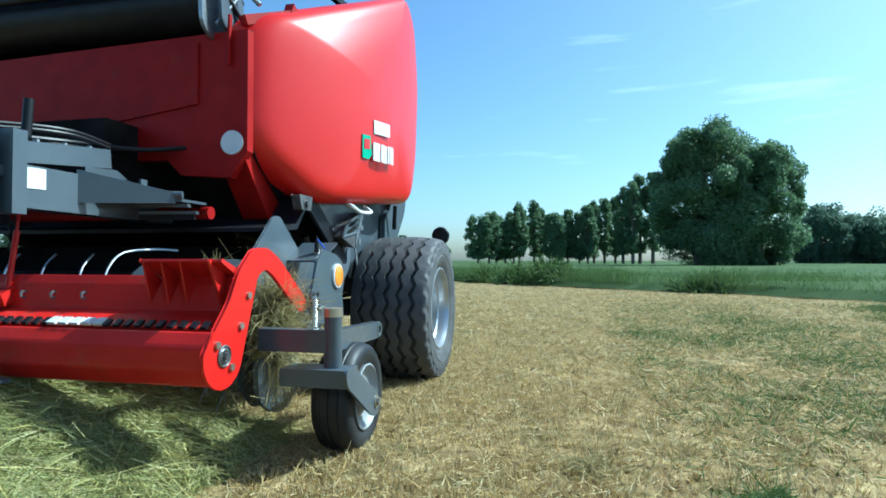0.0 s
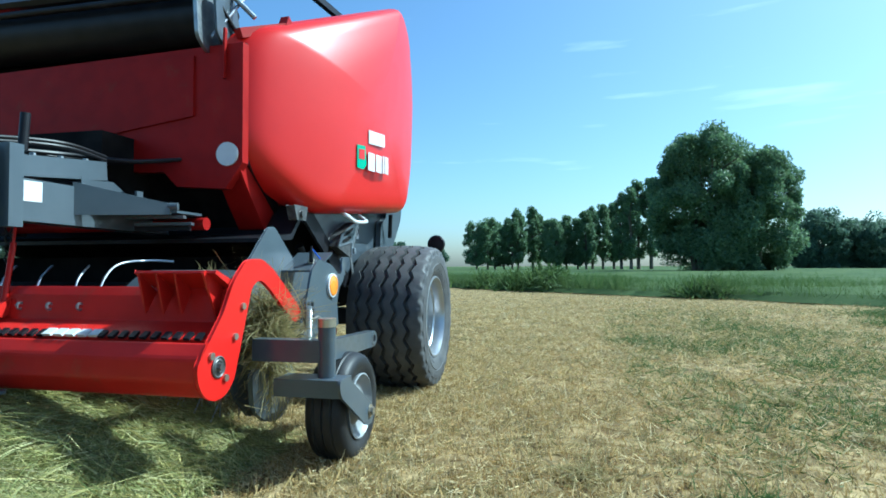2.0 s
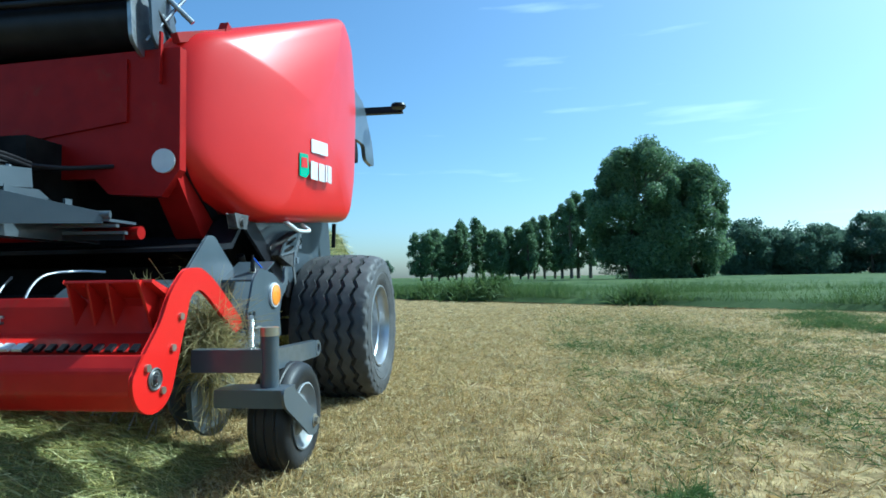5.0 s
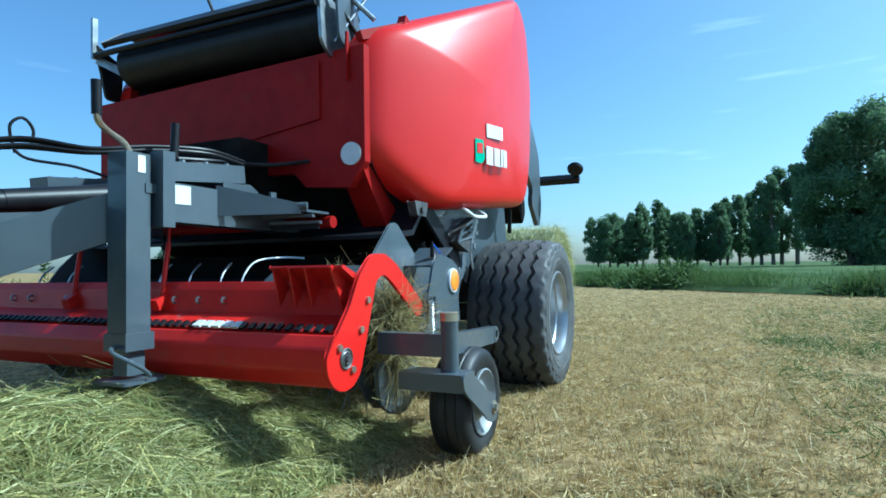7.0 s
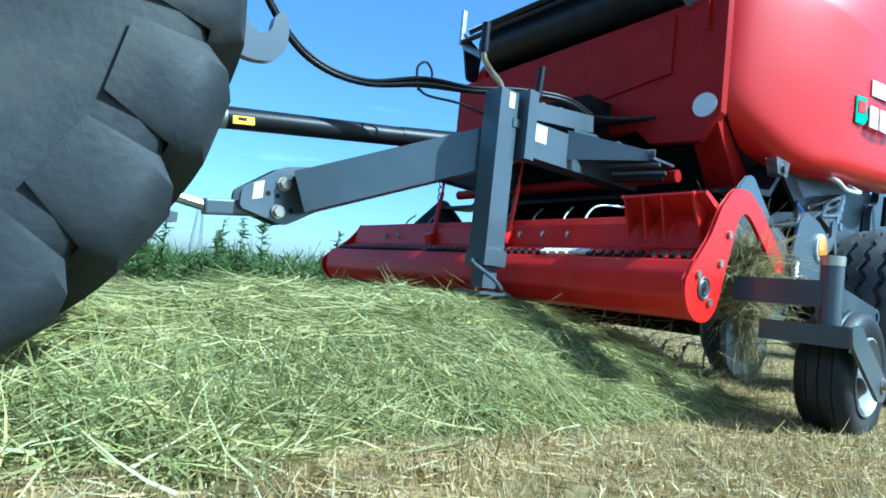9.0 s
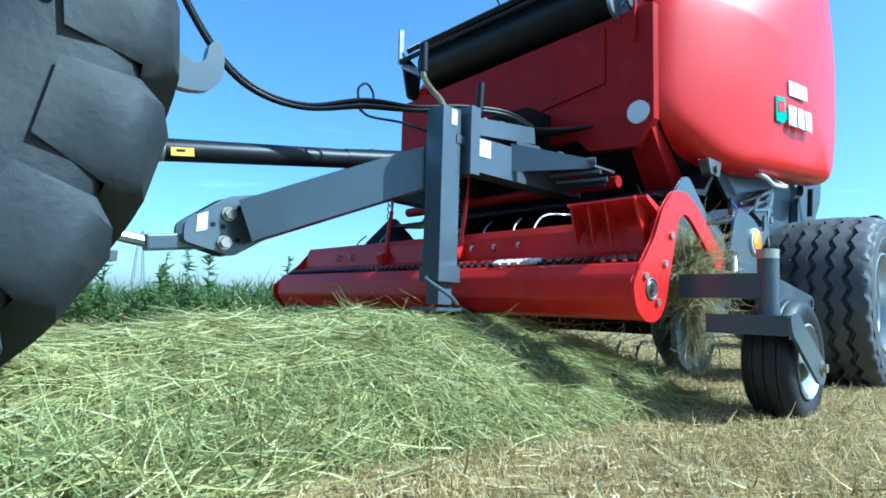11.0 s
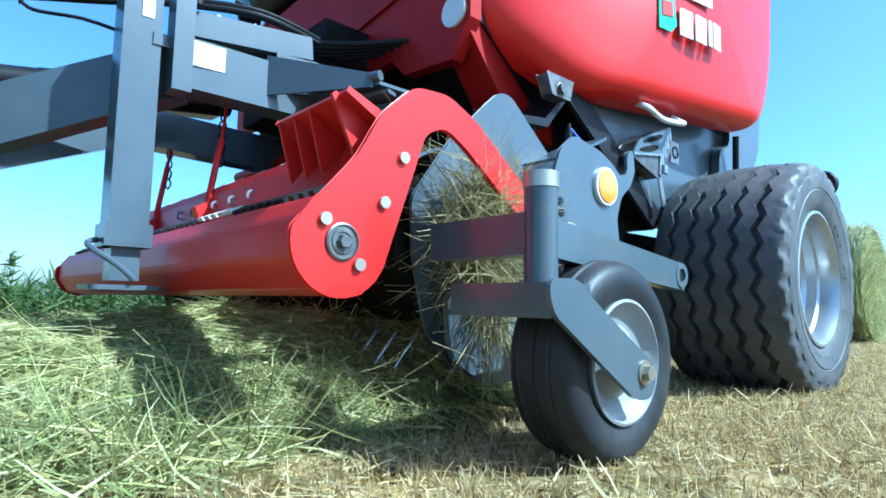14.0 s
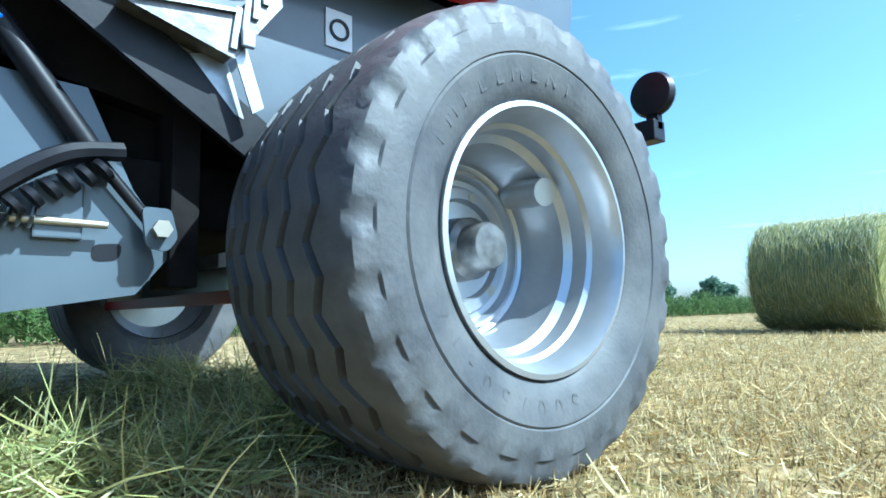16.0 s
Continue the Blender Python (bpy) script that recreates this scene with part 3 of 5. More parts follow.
def side_cover(sign):
    """The bulging side cover, with soft shoulders."""
    base = smooth_loop([(1.27, 2.07), (1.28, 1.41), (0.92, 1.14), (-0.47, 1.265), (-0.66, 1.62), (-0.80, 2.3), (-0.74, 2.82), (-0.5, 2.93)], 0.16)
    c = Vector((0.3, 1.9))
    bm = nb()
    rings = []
    for inset, dy in ((0.0, -0.15), (0.0, -0.085), (0.010, -0.052), (0.030, -0.026), (0.060, -0.010), (0.10, -0.002), (0.17, 0.0), (0.24, 0.003), (0.31, 0.006), (0.38, 0.008), (0.45, 0.010), (0.52, 0.010), (0.60, 0.010), (0.70, 0.010), (0.8, 0.010)):
        ring = []
        for x, z in base:
            v = Vector((x, z)) - c
            d = v.length
            v = v * max(0.08, (d - inset) / d)
            x2, z2 = c.x + v.x, c.y + v.y
            ring.append(bm.verts.new((x2, sign * (cover_y(x2, z2) + dy), z2)))
        rings.append(ring)
    n = len(base)
    for a, b in zip(rings, rings[1:]):
        for k in range(n):
            bm.faces.new((a[k], a[(k + 1) % n], b[(k + 1) % n], b[k]))
    bm.faces.new(rings[-1])
    bm.faces.new(rings[0][::-1])
    return bp("side_cover", bm, RED, "glossy red bulging side cover", smooth=True)


cover_l, cover_r = side_cover(1), side_cover(-1)

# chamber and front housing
bp("chamber", slab(nb(), smooth_loop([(1.20, 2.04), (1.22, 1.30), (0.9, 0.92), (-0.1, 0.72), (-0.42, 1.2), (-0.62, 2.2), (-0.5, 2.80)], 0.12), -0.93, 0.93), DARK, "steel bale chamber, darkened for shade", bevel=0.01)
# the shield's shade is painted in by its darker red
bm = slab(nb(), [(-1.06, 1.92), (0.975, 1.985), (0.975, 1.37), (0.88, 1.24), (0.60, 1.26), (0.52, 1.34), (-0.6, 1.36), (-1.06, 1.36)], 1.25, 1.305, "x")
front = bp("front_shield", bm, RED_SHADE, "front shield under the net roll, its red darkened for shade", bevel=0.012)
bp("shield_panel", slab(nb(), [(-1.0, 1.88), (0.70, 1.935), (0.70, 1.62), (0.2, 1.55), (-0.95, 1.50)], 1.306, 1.318, "x"), RED_SHADE, "pressed panel of the front shield", front, bevel=0.006)
bp("reflector_disc", rod(nb(), (1.306, 0.895, 1.415), (1.318, 0.895, 1.415), 0.060, n=32), WHITE, "round white front reflector", front)
bp("lower_frame", slab(nb(), [(1.30, 1.36), (1.05, 1.05), (0.8, 1.0), (0.8, 1.2), (1.2, 1.4)], 0.80, 0.95), RED_SHADE, "red lower frame plate", bevel=0.008)
bp("cross_tube", rod(nb(), (1.34, -0.9, 1.06), (1.34, 0.80, 1.06), 0.032), RED_SHADE, "red cross tube behind the drawbar")
bm = box(nb(), (1.10, -0.45, 1.22), (1.52, 0.34, 1.52))
gearbox = bp("gearbox", bm, DARK, "black gearbox and oil lines behind the hitch", bevel=0.03)
for k in range(5):
    bm = tube(nb(), [(1.95, 0.30 - 0.03 * k, 1.34), (1.72, 0.34 - 0.04 * k, 1.36 - 0.01 * k), (1.5, 0.5 - 0.05 * k, 1.36), (1.3, 0.62 - 0.05 * k, 1.40)], 0.011)
    bp("oil_hose", bm, BLACK, "black hydraulic hose", gearbox, smooth=True)

# added black strip that stands for the shade in this gap
bp("gap_shade", slab(nb(), [(1.255, 2.0), (1.262, 1.40), (0.93, 1.14), (0.85, 1.14), (1.16, 1.42), (1.16, 2.0)], 0.93, 0.962), BLACK, "black strip painting shade into the gap between shield and cover")
bp("rear_hood", slab(nb(), [(1.34, 0.965), (1.05, 0.99), (0.9, 1.16), (0.9, 1.19), (1.06, 1.02), (1.34, 0.985)], -1.12, 1.12), BLACK, "black hood over the rake drum", bevel=0.003)
# writing on the left cover: white patch, small emblem and letters
def on_cover(outline, name, mat, lift=0.006, parent=None):
    bm = nb()
    vs = [bm.verts.new((x, cover_y(x, z) + 0.0115 + lift, z)) for x, z in outline]
    bm.faces.new(vs)
    ex = bmesh.ops.extrude_face_region(bm, geom=bm.faces[:])
    bmesh.ops.translate(bm, vec=(0, -0.004, 0), verts=[v for v in ex["geom"] if isinstance(v, bmesh.types.BMVert)])
    return bp(name, bm, mat, parent=parent or cover_l)


on_cover([(0.475, 1.705), (0.235, 1.725), (0.235, 1.64), (0.475, 1.62)], "white_patch", WHITE)
emblem = on_cover([(0.605, 1.59), (0.52, 1.595), (0.505, 1.48), (0.54, 1.445), (0.605, 1.45)], "emblem", GREEN)
on_cover([(0.59, 1.565), (0.535, 1.57), (0.53, 1.51), (0.59, 1.505)], "emblem_field", RED, 0.009, emblem)


for x0, w, z1 in ((0.485, 0.085, 1.565), (0.38, 0.085, 1.57), (0.275, 0.03, 1.578), (0.23, 0.07, 1.582)):
    on_cover([(x0, z1 - 0.115), (x0, z1 - 0.01), (x0 - 0.01, z1), (x0 - w, z1), (x0 - w, z1 - 0.115)], "brand_bar", WHITE)


# net roll on top of the front
OFFSET = Vector((0.13, 0.03, -0.125))
net = bp("net_roll", rod(nb(), (1.12, -0.82, 2.27), (1.12, 0.72, 2.27), 0.145, n=40), BLACK, "black net wrap roll", smooth=True)
bp("net_cover", slab(nb(), [(1.29, 2.36), (1.31, 2.385), (1.16, 2.50), (0.95, 2.50), (0.85, 2.40), (0.86, 2.38), (0.96, 2.475), (1.15, 2.475)], -0.90, 0.72), BLACK, "black cover strip over the net roll", net, bevel=0.004)
bp("net_bar", rod(nb(), (1.30, -0.97, 2.32), (1.30, 0.74, 2.32), 0.018), BLACK, "", net)
bp("end_bracket", slab(nb(), smooth_loop([(1.30, 2.45), (1.27, 2.12), (1.18, 2.06), (1.02, 2.14), (1.0, 2.42), (1.15, 2.50)], 0.04), 0.735, 0.755), ZINC, "zinc end bracket of the net roll", net)
bp("end_bracket", slab(nb(), smooth_loop([(1.30, 2.40), (1.22, 2.06), (1.12, 2.06), (1.10, 2.3)], 0.03), -0.99, -0.97), BLACK, "", net)
bp("brake_link", beam(beam(nb(), (1.30, -0.98, 2.30), (1.30, -0.98, 2.56), 0.02, 0.035, (1, 0, 0)), (1.28, -0.98, 2.30), (1.10, -0.80, 2.18), 0.02, 0.05), ZINC, "zinc brake link", net)
for y in (-0.15, 0.78):
    bm = rod(nb(), (1.1, y, 2.48), (1.14, y - 0.04, 2.62), 0.009, n=8)
    bmesh.ops.create_icosphere(bm, subdivisions=2, radius=0.027, matrix=Matrix.Translation((1.14, y - 0.04, 2.63)))
    bp("knob_lever", bm, BLACK, "black ball-ended lever", net, smooth=True)
for k, (a, b2, r) in enumerate((((1.25, 0.77, 2.42), (1.05, 0.84, 2.20), 0.012), ((1.20, 0.78, 2.14), (1.0, 0.86, 2.44), 0.009), ((1.10, 0.77, 2.46), (1.02, 0.92, 2.30), 0.014))):
    bp("brake_rod", rod(nb(), a, b2, r, n=10), ZINC if k else BLACK, "thin brake rod", net, smooth=True)
bp("brake_plate", slab(nb(), smooth_loop([(1.22, 2.38), (1.05, 2.40), (0.98, 2.22), (1.12, 2.10), (1.2, 2.16)], 0.03), 0.80, 0.815), GREY, "dark brake plate", net)
OFFSET = Vector((0, 0, 0))
bp("top_rail", beam(beam(nb(), (1.26, 0.92, 2.05), (0.98, 1.03, 2.18), 0.05, 0.05), (0.98, 1.03, 2.18), (0.95, 1.03, 2.24), 0.05, 0.05), RED_SHADE, "red top rail", bevel=0.006)
bp("latch_strap", beam(nb(), (1.315, 0.88, 2.06), (1.325, 0.88, 1.80), 0.02, 0.012, (0, 1, 0)), RED_SHADE, "hanging red latch strap")

# chassis: grey side plates, brackets, axle
OFFSET = Vector((-0.06, -0.03, 0.05))
for s in (1, -1):
    # darker of the two greys, painting in the shadow below the cover
    bp("side_plate", slab(nb(), [(1.0, 1.16), (0.34, 0.70), (0.10, 0.60), (-0.45, 0.60), (-0.62, 0.9), (-0.55, 1.24), (0.4, 1.24)], s * 1.115, s * 1.13), GREY, "chassis side plate, darker grey for the cover's shadow", bevel=0.003)
bp("axle", box(nb(), (-0.13, -1.3, 0.37), (-0.01, 1.36, 0.49)), GREY, "square grey axle", bevel=0.008)
for s in (1, -1):
    bp("chassis_rail", box(nb(), (-0.3, min(s * 0.86, s * 0.96), 0.50), (1.15, max(s * 0.86, s * 0.96), 0.66)), DARK, "chassis rail, darkened for shade", bevel=0.01)
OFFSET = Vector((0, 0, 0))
bp("rear_crossbar", box(nb(), (0.10, -1.1, 0.375), (0.16, 0.98, 0.415)), RED_SHADE, "low red cross bar", bevel=0.006)
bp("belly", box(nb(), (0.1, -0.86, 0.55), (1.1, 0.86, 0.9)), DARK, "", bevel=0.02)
OFFSET = Vector((-0.07, -0.03, 0.06))
bp("square_sign", slab(nb(), [(0.155, 1.085), (0.075, 1.085), (0.075, 0.98), (0.155, 0.98)], 1.131, 1.135), WHITE, "small square white sign")
bp("sign_ring", spin(nb(), [(0.022, 0), (0.030, 0), (0.030, 0.004), (0.022, 0.004)], 24, "y", True), BLACK).location = (0.115, 1.135, 1.032)
# wheel chock in its holder
def on_chock(u, v):
    lo = (0.653 - 0.228 * u, 0.909 + 0.036 * u)
    hi = (0.595 - 0.267 * u, 0.983 + 0.104 * u)
    return lo[0] + (hi[0] - lo[0]) * v, lo[1] + (hi[1] - lo[1]) * v


chock = bp("wheel_chock", slab(nb(), [(0.650, 0.909), (0.595, 0.980), (0.330, 1.085), (0.320, 0.997), (0.426, 0.845)], 1.14, 1.215), HUB_S, "galvanised wheel chock in its holder", bevel=0.006)
bp("chock_face", slab(nb(), [on_chock(0, 0), on_chock(0, 1), on_chock(1, 1), on_chock(1, 0)], 1.214, 1.222), GREY_L, "worn chock face", chock, bevel=0.002)
for v in (0.27, 0.74):
    bp("chock_slot", slab(nb(), [on_chock(0.47 + 0.33 * math.cos(a * math.tau / 20), v + 0.15 * math.sin(a * math.tau / 20)) for a in range(20)], 1.2225, 1.2245), DARK, "dark oval opening", chock)
for k in range(5):
    cx, cz = on_chock(1.0, 0.08 + 0.21 * k)
    bp("chock_rib", beam(nb(), (cx, 1.216, cz), (cx + 0.012 - 0.004 * k, 1.216, cz - 0.10 + 0.012 * k), 0.016, 0.014, (0, 1, 0)), ZINC, "bright pressed rib", chock, bevel=0.003)
bp("chock_lip", beam(nb(), (0.653, 1.224, 0.909), (0.425, 1.224, 0.945), 0.006, 0.008), ZINC, "", chock)
bp("chock_holder", slab(slab(nb(), [(0.425, 0.865), (0.395, 0.875), (0.352, 0.745), (0.378, 0.727)], 1.200, 1.206), [(0.500, 0.850), (0.425, 0.875), (0.378, 0.727), (0.40, 0.735)], 1.15, 1.156), ZINC, "bent holder strap", chock)
bp("holder_clip", box(nb(), (0.385, 1.222, 0.865), (0.415, 1.236, 0.905)), ZINC, "", chock, bevel=0.004)
OFFSET = Vector((0.04, 0.03, 0.02))
bp("grab_handle", tube(nb(), [(0.52, 1.16, 1.165), (0.52, 1.22, 1.13), (0.40, 1.22, 1.11), (0.26, 1.24, 1.12), (0.24, 1.18, 1.165)], 0.012), WHITE, "bent light grab handle under the cover", smooth=True)
OFFSET = Vector((0.07, 0.03, 0.01))
bp("cover_latch", slab(slab(nb(), [(1.03, 1.16), (0.88, 1.16), (0.90, 1.09), (1.0, 1.09)], 1.08, 1.13), arc(0.95, 1.12, 0.02, 0, 360, 12)[:-1], 1.13, 1.145), HUB_S, "worn steel cover latch", bevel=0.004)
OFFSET = Vector((-0.06, -0.03, 0.05))
bp("rear_stay", rod(nb(), (-0.36, 1.24, 1.2), (-0.40, 1.22, 1.02), 0.016), BLACK)
bp("strut", beam(nb(), (1.0, 1.145, 1.14), (0.33, 1.145, 0.69), 0.02, 0.10), BLACK, "black edge strut")
OFFSET = Vector((0, 0, 0))


def lp(name, bm, mat, label="", parent=None, **k):
    """A part of the lower chassis, deep inside behind the wheel's arm."""
    bmesh.ops.transform(bm, matrix=Matrix.Translation((0.76, 2.38, 0.34)) @ Matrix.Scale(1.06, 4) @ Matrix.Translation((-0.77, -2.38, -0.34)), verts=bm.verts[:])
    return bp(name, bm, mat, label, parent, **k)


lower = lp("lower_plate", slab(nb(), [(1.10, 0.34), (0.87, 0.335), (0.52, 0.387), (0.445, 0.482), (0.53, 0.60), (0.62, 0.80), (1.10, 0.82)], 1.070, 1.082), GREY_L, "grey lower chassis plate", bevel=0.002)
lp("ram", rod(rod(nb(), (0.80, 1.11, 0.93), (0.60, 1.11, 0.65), 0.023), (0.60, 1.11, 0.65), (0.50, 1.11, 0.53), 0.012), BLACK, "black hydraulic ram of the pickup", lower, smooth=True)
hose = lp("ribbed_hose", tube(nb(), [(0.90, 1.13, 0.40), (0.84, 1.15, 0.48), (0.76, 1.15, 0.57), (0.66, 1.14, 0.645), (0.56, 1.12, 0.67)], 0.020), BLACK, "ribbed black hose", smooth=True)
for k in range(12):
    u = k / 11
    c = Vector((0.90 - 0.30 * u, 1.14, 0.42 + 0.24 * u - 0.04 * u * u))
    lp("hose_rib", rod(nb(), c, c + Vector((-0.008, 0, 0.008)), 0.024, n=10), BLACK, "", hose, smooth=True)
lp("ram_lug", slab(nb(), smooth_loop([(0.525, 0.56), (0.47, 0.56), (0.455, 0.50), (0.475, 0.47), (0.515, 0.48)], 0.012, 3), 1.13, 1.142), GREY_L, "grey ram lug", lower)
lp("lug_bolt", rod(nb(), (0.490, 1.14, 0.515), (0.490, 1.165, 0.515), 0.019, n=6), STEEL, "", lower)
lp("plate_hole", slab(nb(), smooth_loop([(0.60, 0.485), (0.545, 0.49), (0.55, 0.455), (0.60, 0.45)], 0.015, 3), 1.0815, 1.0835), BLACK, "", lower)
bm = nb()
tube(bm, [(0.90 - 0.0045 * i, 1.115 + 0.017 * math.cos(i * 1.57), 0.525 + 0.017 * math.sin(i * 1.57)) for i in range(46)], 0.004, 5, 2)
lp("tension_spring", bm, SPRING, "bright tension spring", lower, smooth=True)
lp("spring_rod", rod(nb(), (0.92, 1.115, 0.525), (0.58, 1.115, 0.52), 0.008), STEEL, "", lower)
lp("spring_block", box(nb(), (0.62, 1.085, 0.49), (0.70, 1.11, 0.60)), GREY_L, "", lower, bevel=0.004)
pulley = bp("flange_disc", spin(nb(), [(0.005, 0.0), (0.05, 0.0), (0.05, 0.02), (0.042, 0.024), (0.005, 0.026)], 30), ZINC, "zinc flange disc", lower, smooth=True)
pulley.location = (0.845, 1.024, 0.78)
pulley.scale = (1.06, 1.06, 1.06)
for k in range(4):
    a = k * 1.57 + 0.5
    bp("flange_hole", rod(nb(), (0.03 * math.cos(a), 0.0235, 0.03 * math.sin(a)), (0.03 * math.cos(a), 0.0275, 0.03 * math.sin(a)), 0.007, n=10), BLACK, "", pulley)
lp("lower_box", box(nb(), (0.40, 0.95, 0.40), (0.46, 1.10, 1.0)), DARK, "", lower, bevel=0.006)


# ---- tailgate, swings up about its top edge ----
TAIL = Vector((-0.60, 0.0, 2.25))
tail = new("tailgate")
tail.empty_display_size = 0.2
tail.parent = baler
tail.location = TAIL
tagged(tail, "rounded grey and dark tailgate at the rear")


def tp(name, bm, mat, label="", **k):
    bmesh.ops.translate(bm, vec=-TAIL, verts=bm.verts[:])
    return part(name, bm, mat, tail, label, **k)


tp("gate_shell", slab(nb(), smooth_loop([(-0.50, 2.72), (-0.78, 2.4), (-0.98, 1.9), (-0.92, 1.3), (-0.55, 0.84), (-0.36, 0.86), (-0.55, 1.3), (-0.62, 1.9), (-0.5, 2.4)], 0.12), -0.98, 0.98), DARK, "dark curved gate shell", smooth=True)
for s in (1, -1):
    tp("gate_side", slab(nb(), smooth_loop([(-0.44, 2.68), (-0.88, 2.35), (-0.98, 1.8), (-0.9, 1.25), (-0.56, 0.90), (-0.34, 0.84), (-0.36, 1.18), (-0.5, 1.22)], 0.08), s * 1.13 - 0.02, s * 1.13 + 0.02), GREY_L, "grey gate side plate", bevel=0.004)
    tp("lamp_arm", box(nb(), (-0.96, min(s * 1.05, s * 1.48), 0.875), (-0.89, max(s * 1.05, s * 1.48), 0.945)), BLACK, "black rear lamp arm", bevel=0.006)
    tp("lamp_post", beam(nb(), (-0.93, s * 1.46, 0.915), (-0.93, s * 1.46, 1.035), 0.03, 0.04, (0, 1, 0)), BLACK)
    bm = spin(nb(), [(0.02, -0.02), (0.07, -0.02), (0.078, 0.0), (0.07, 0.022), (0.02, 0.03)], 28, "x")
    bmesh.ops.translate(bm, vec=(-0.93, s * 1.46, 1.035), verts=bm.verts[:])
    tp("rear_lamp", bm, BLACK, "round black rear lamp", smooth=True)
tp("gate_bar", beam(nb(), (-0.45, 0.92, 2.74), (0.4, 0.92, 2.66), 0.04, 0.045), BLACK, "black gate lifting bar")


# ---- road wheels ----
def road_wheel(y, sign):
    """Wide implement tyre with zigzag grooves and a deep silver rim; its origin lies in the hub."""
    root = new("road_wheel")
    root.parent = baler
    root.location = (-0.13, y, 0.486)
    tagged(root, "wide black implement wheel with a silver rim")
    R = 0.508
    bm = nb()
    n, period = 208, 8
    cols = [-0.245, -0.222]
    rings = []
    grooves = (-0.168, -0.084, 0.0, 0.084, 0.168)
    for k in range(n):
        a = k * math.tau / n
        u = k % period
        zig = 0.014 * (abs(u - period / 2) / (period / 4) - 1)
        crown = lambda c: R - 0.022 * (abs(c) / 0.245) ** 2.6
        prof = [(0.276, -0.20), (0.31, -0.245), (0.39, -0.262), (0.452, -0.258), (crown(0.25) - 0.006, -0.25), (crown(0.225), -0.225)]
        for g in grooves:
            c = g + zig
            prof += [(crown(c), c - 0.0145), (crown(c) - 0.034, c - 0.010), (crown(c) - 0.034, c + 0.010), (crown(c), c + 0.0145)]
        cut = 0.0070 if u in (1, 2, 3) else 0.0
        slit = 0.006 if u == 5 else 0.0
        prof += [(crown(0.222), 0.222), (crown(0.24) - slit, 0.24 - slit), (0.478 - 0.4 * cut, 0.256 - cut), (0.460, 0.262 - cut), (0.440, 0.262 - 0.6 * cut), (0.436, 0.264), (0.405, 0.266), (0.382, 0.266), (0.379, 0.2625), (0.374, 0.266), (0.33, 0.258), (0.30, 0.246), (0.286, 0.235), (0.276, 0.20)]
        rings.append([bm.verts.new((r * math.sin(a), sign * w, r * math.cos(a))) for r, w in prof])
    m = len(rings[0])
    for k in range(n):
        p, q = rings[k], rings[(k + 1) % n]
        for i in range(m - 1):
            bm.faces.new((p[i], p[i + 1], q[i + 1], q[i]))
    tyre = part("tyre", bm, RUBBER, root, "black ribbed tyre with zigzag grooves", smooth=True)
    bm = spin(nb(), [(0.276, 0.20), (0.288, 0.236), (0.287, 0.247), (0.276, 0.249), (0.270, 0.235), (0.262, 0.212), (0.259, 0.175), (0.249, 0.165), (0.247, 0.125), (0.231, 0.108), (0.228, 0.045), (0.212, 0.02), (0.208, -0.01), (0.196, -0.02), (0.190, -0.008), (0.180, -0.006), (0.172, -0.026),
                     (0.158, -0.028), (0.15, -0.016), (0.125, -0.014), (0.118, -0.03), (0.085, -0.03), (0.01, -0.03), (0.01, -0.06), (0.21, -0.06), (0.27, -0.2)], 72, "y", True)
    if sign < 0:
        bmesh.ops.scale(bm, vec=(1, -1, 1), verts=bm.verts[:])
    rim = part("rim", bm, RIM, root, "silver dished steel rim", smooth=True)
    bm = spin(nb(), [(0.0, -0.03), (0.078, -0.03), (0.074, 0.02), (0.058, 0.03), (0.056, 0.075), (0.050, 0.084), (0.0, 0.086)], 32)
    if sign < 0:
        bmesh.ops.scale(bm, vec=(1, -1, 1), verts=bm.verts[:])
    part("hub", bm, HUB_S, root, "greasy steel hub", smooth=True)
    for k in range(6):
        a = k * math.tau / 6 + 0.3
        x, z = 0.135 * math.cos(a), 0.135 * math.sin(a)
        part("wheel_bolt", rod(nb(), (x, sign * -0.045, z), (x, sign * -0.012, z), 0.014, n=6), STEEL, root)
    part("valve_cover", rod(nb(), (-0.222, sign * 0.0, 0.044), (-0.196, sign * 0.125, 0.040), 0.040, 0.034), RIM, root, "welded valve guard", smooth=True)
    if sign > 0:
        for text, size, start, step in (("IMPLEMENT", 0.050, 122, 9.4), ("500/50-17", 0.050, 248, 9.0)):
            for k, ch in enumerate(text):
                a = radians(start - k * step)
                cu = bpy.data.curves.new("letter", "FONT")
                cu.body, cu.size, cu.extrude, cu.align_x = ch, size, 0.003, "CENTER"
                tmp = bpy.data.objects.new("letter", cu)
                scene.collection.objects.link(tmp)
                me = bpy.data.meshes.new_from_object(tmp.evaluated_get(bpy.context.evaluated_depsgraph_get()))
                bpy.data.objects.remove(tmp)
                # seen from outside, +x lies to the left
                for v in me.vertices:
                    u, w, d = v.co
                    rad, tan = 0.325 + w, u
                    ex, ez = -math.cos(a) * rad - math.sin(a) * tan, math.sin(a) * rad - math.cos(a) * tan
                    v.co = (ex, 0.2545 + 0.13 * (rad - 0.318) + d, ez)
                me.materials.append(RUBBER)
                ob = new("raised_letter", me)
                ob.parent = tyre
    return root


wheel_l, wheel_r = road_wheel(1.395, 1), road_wheel(-1.395, -1)


# ---- pickup ----
OFFSET = Vector((0.02, -0.02, 0.03))


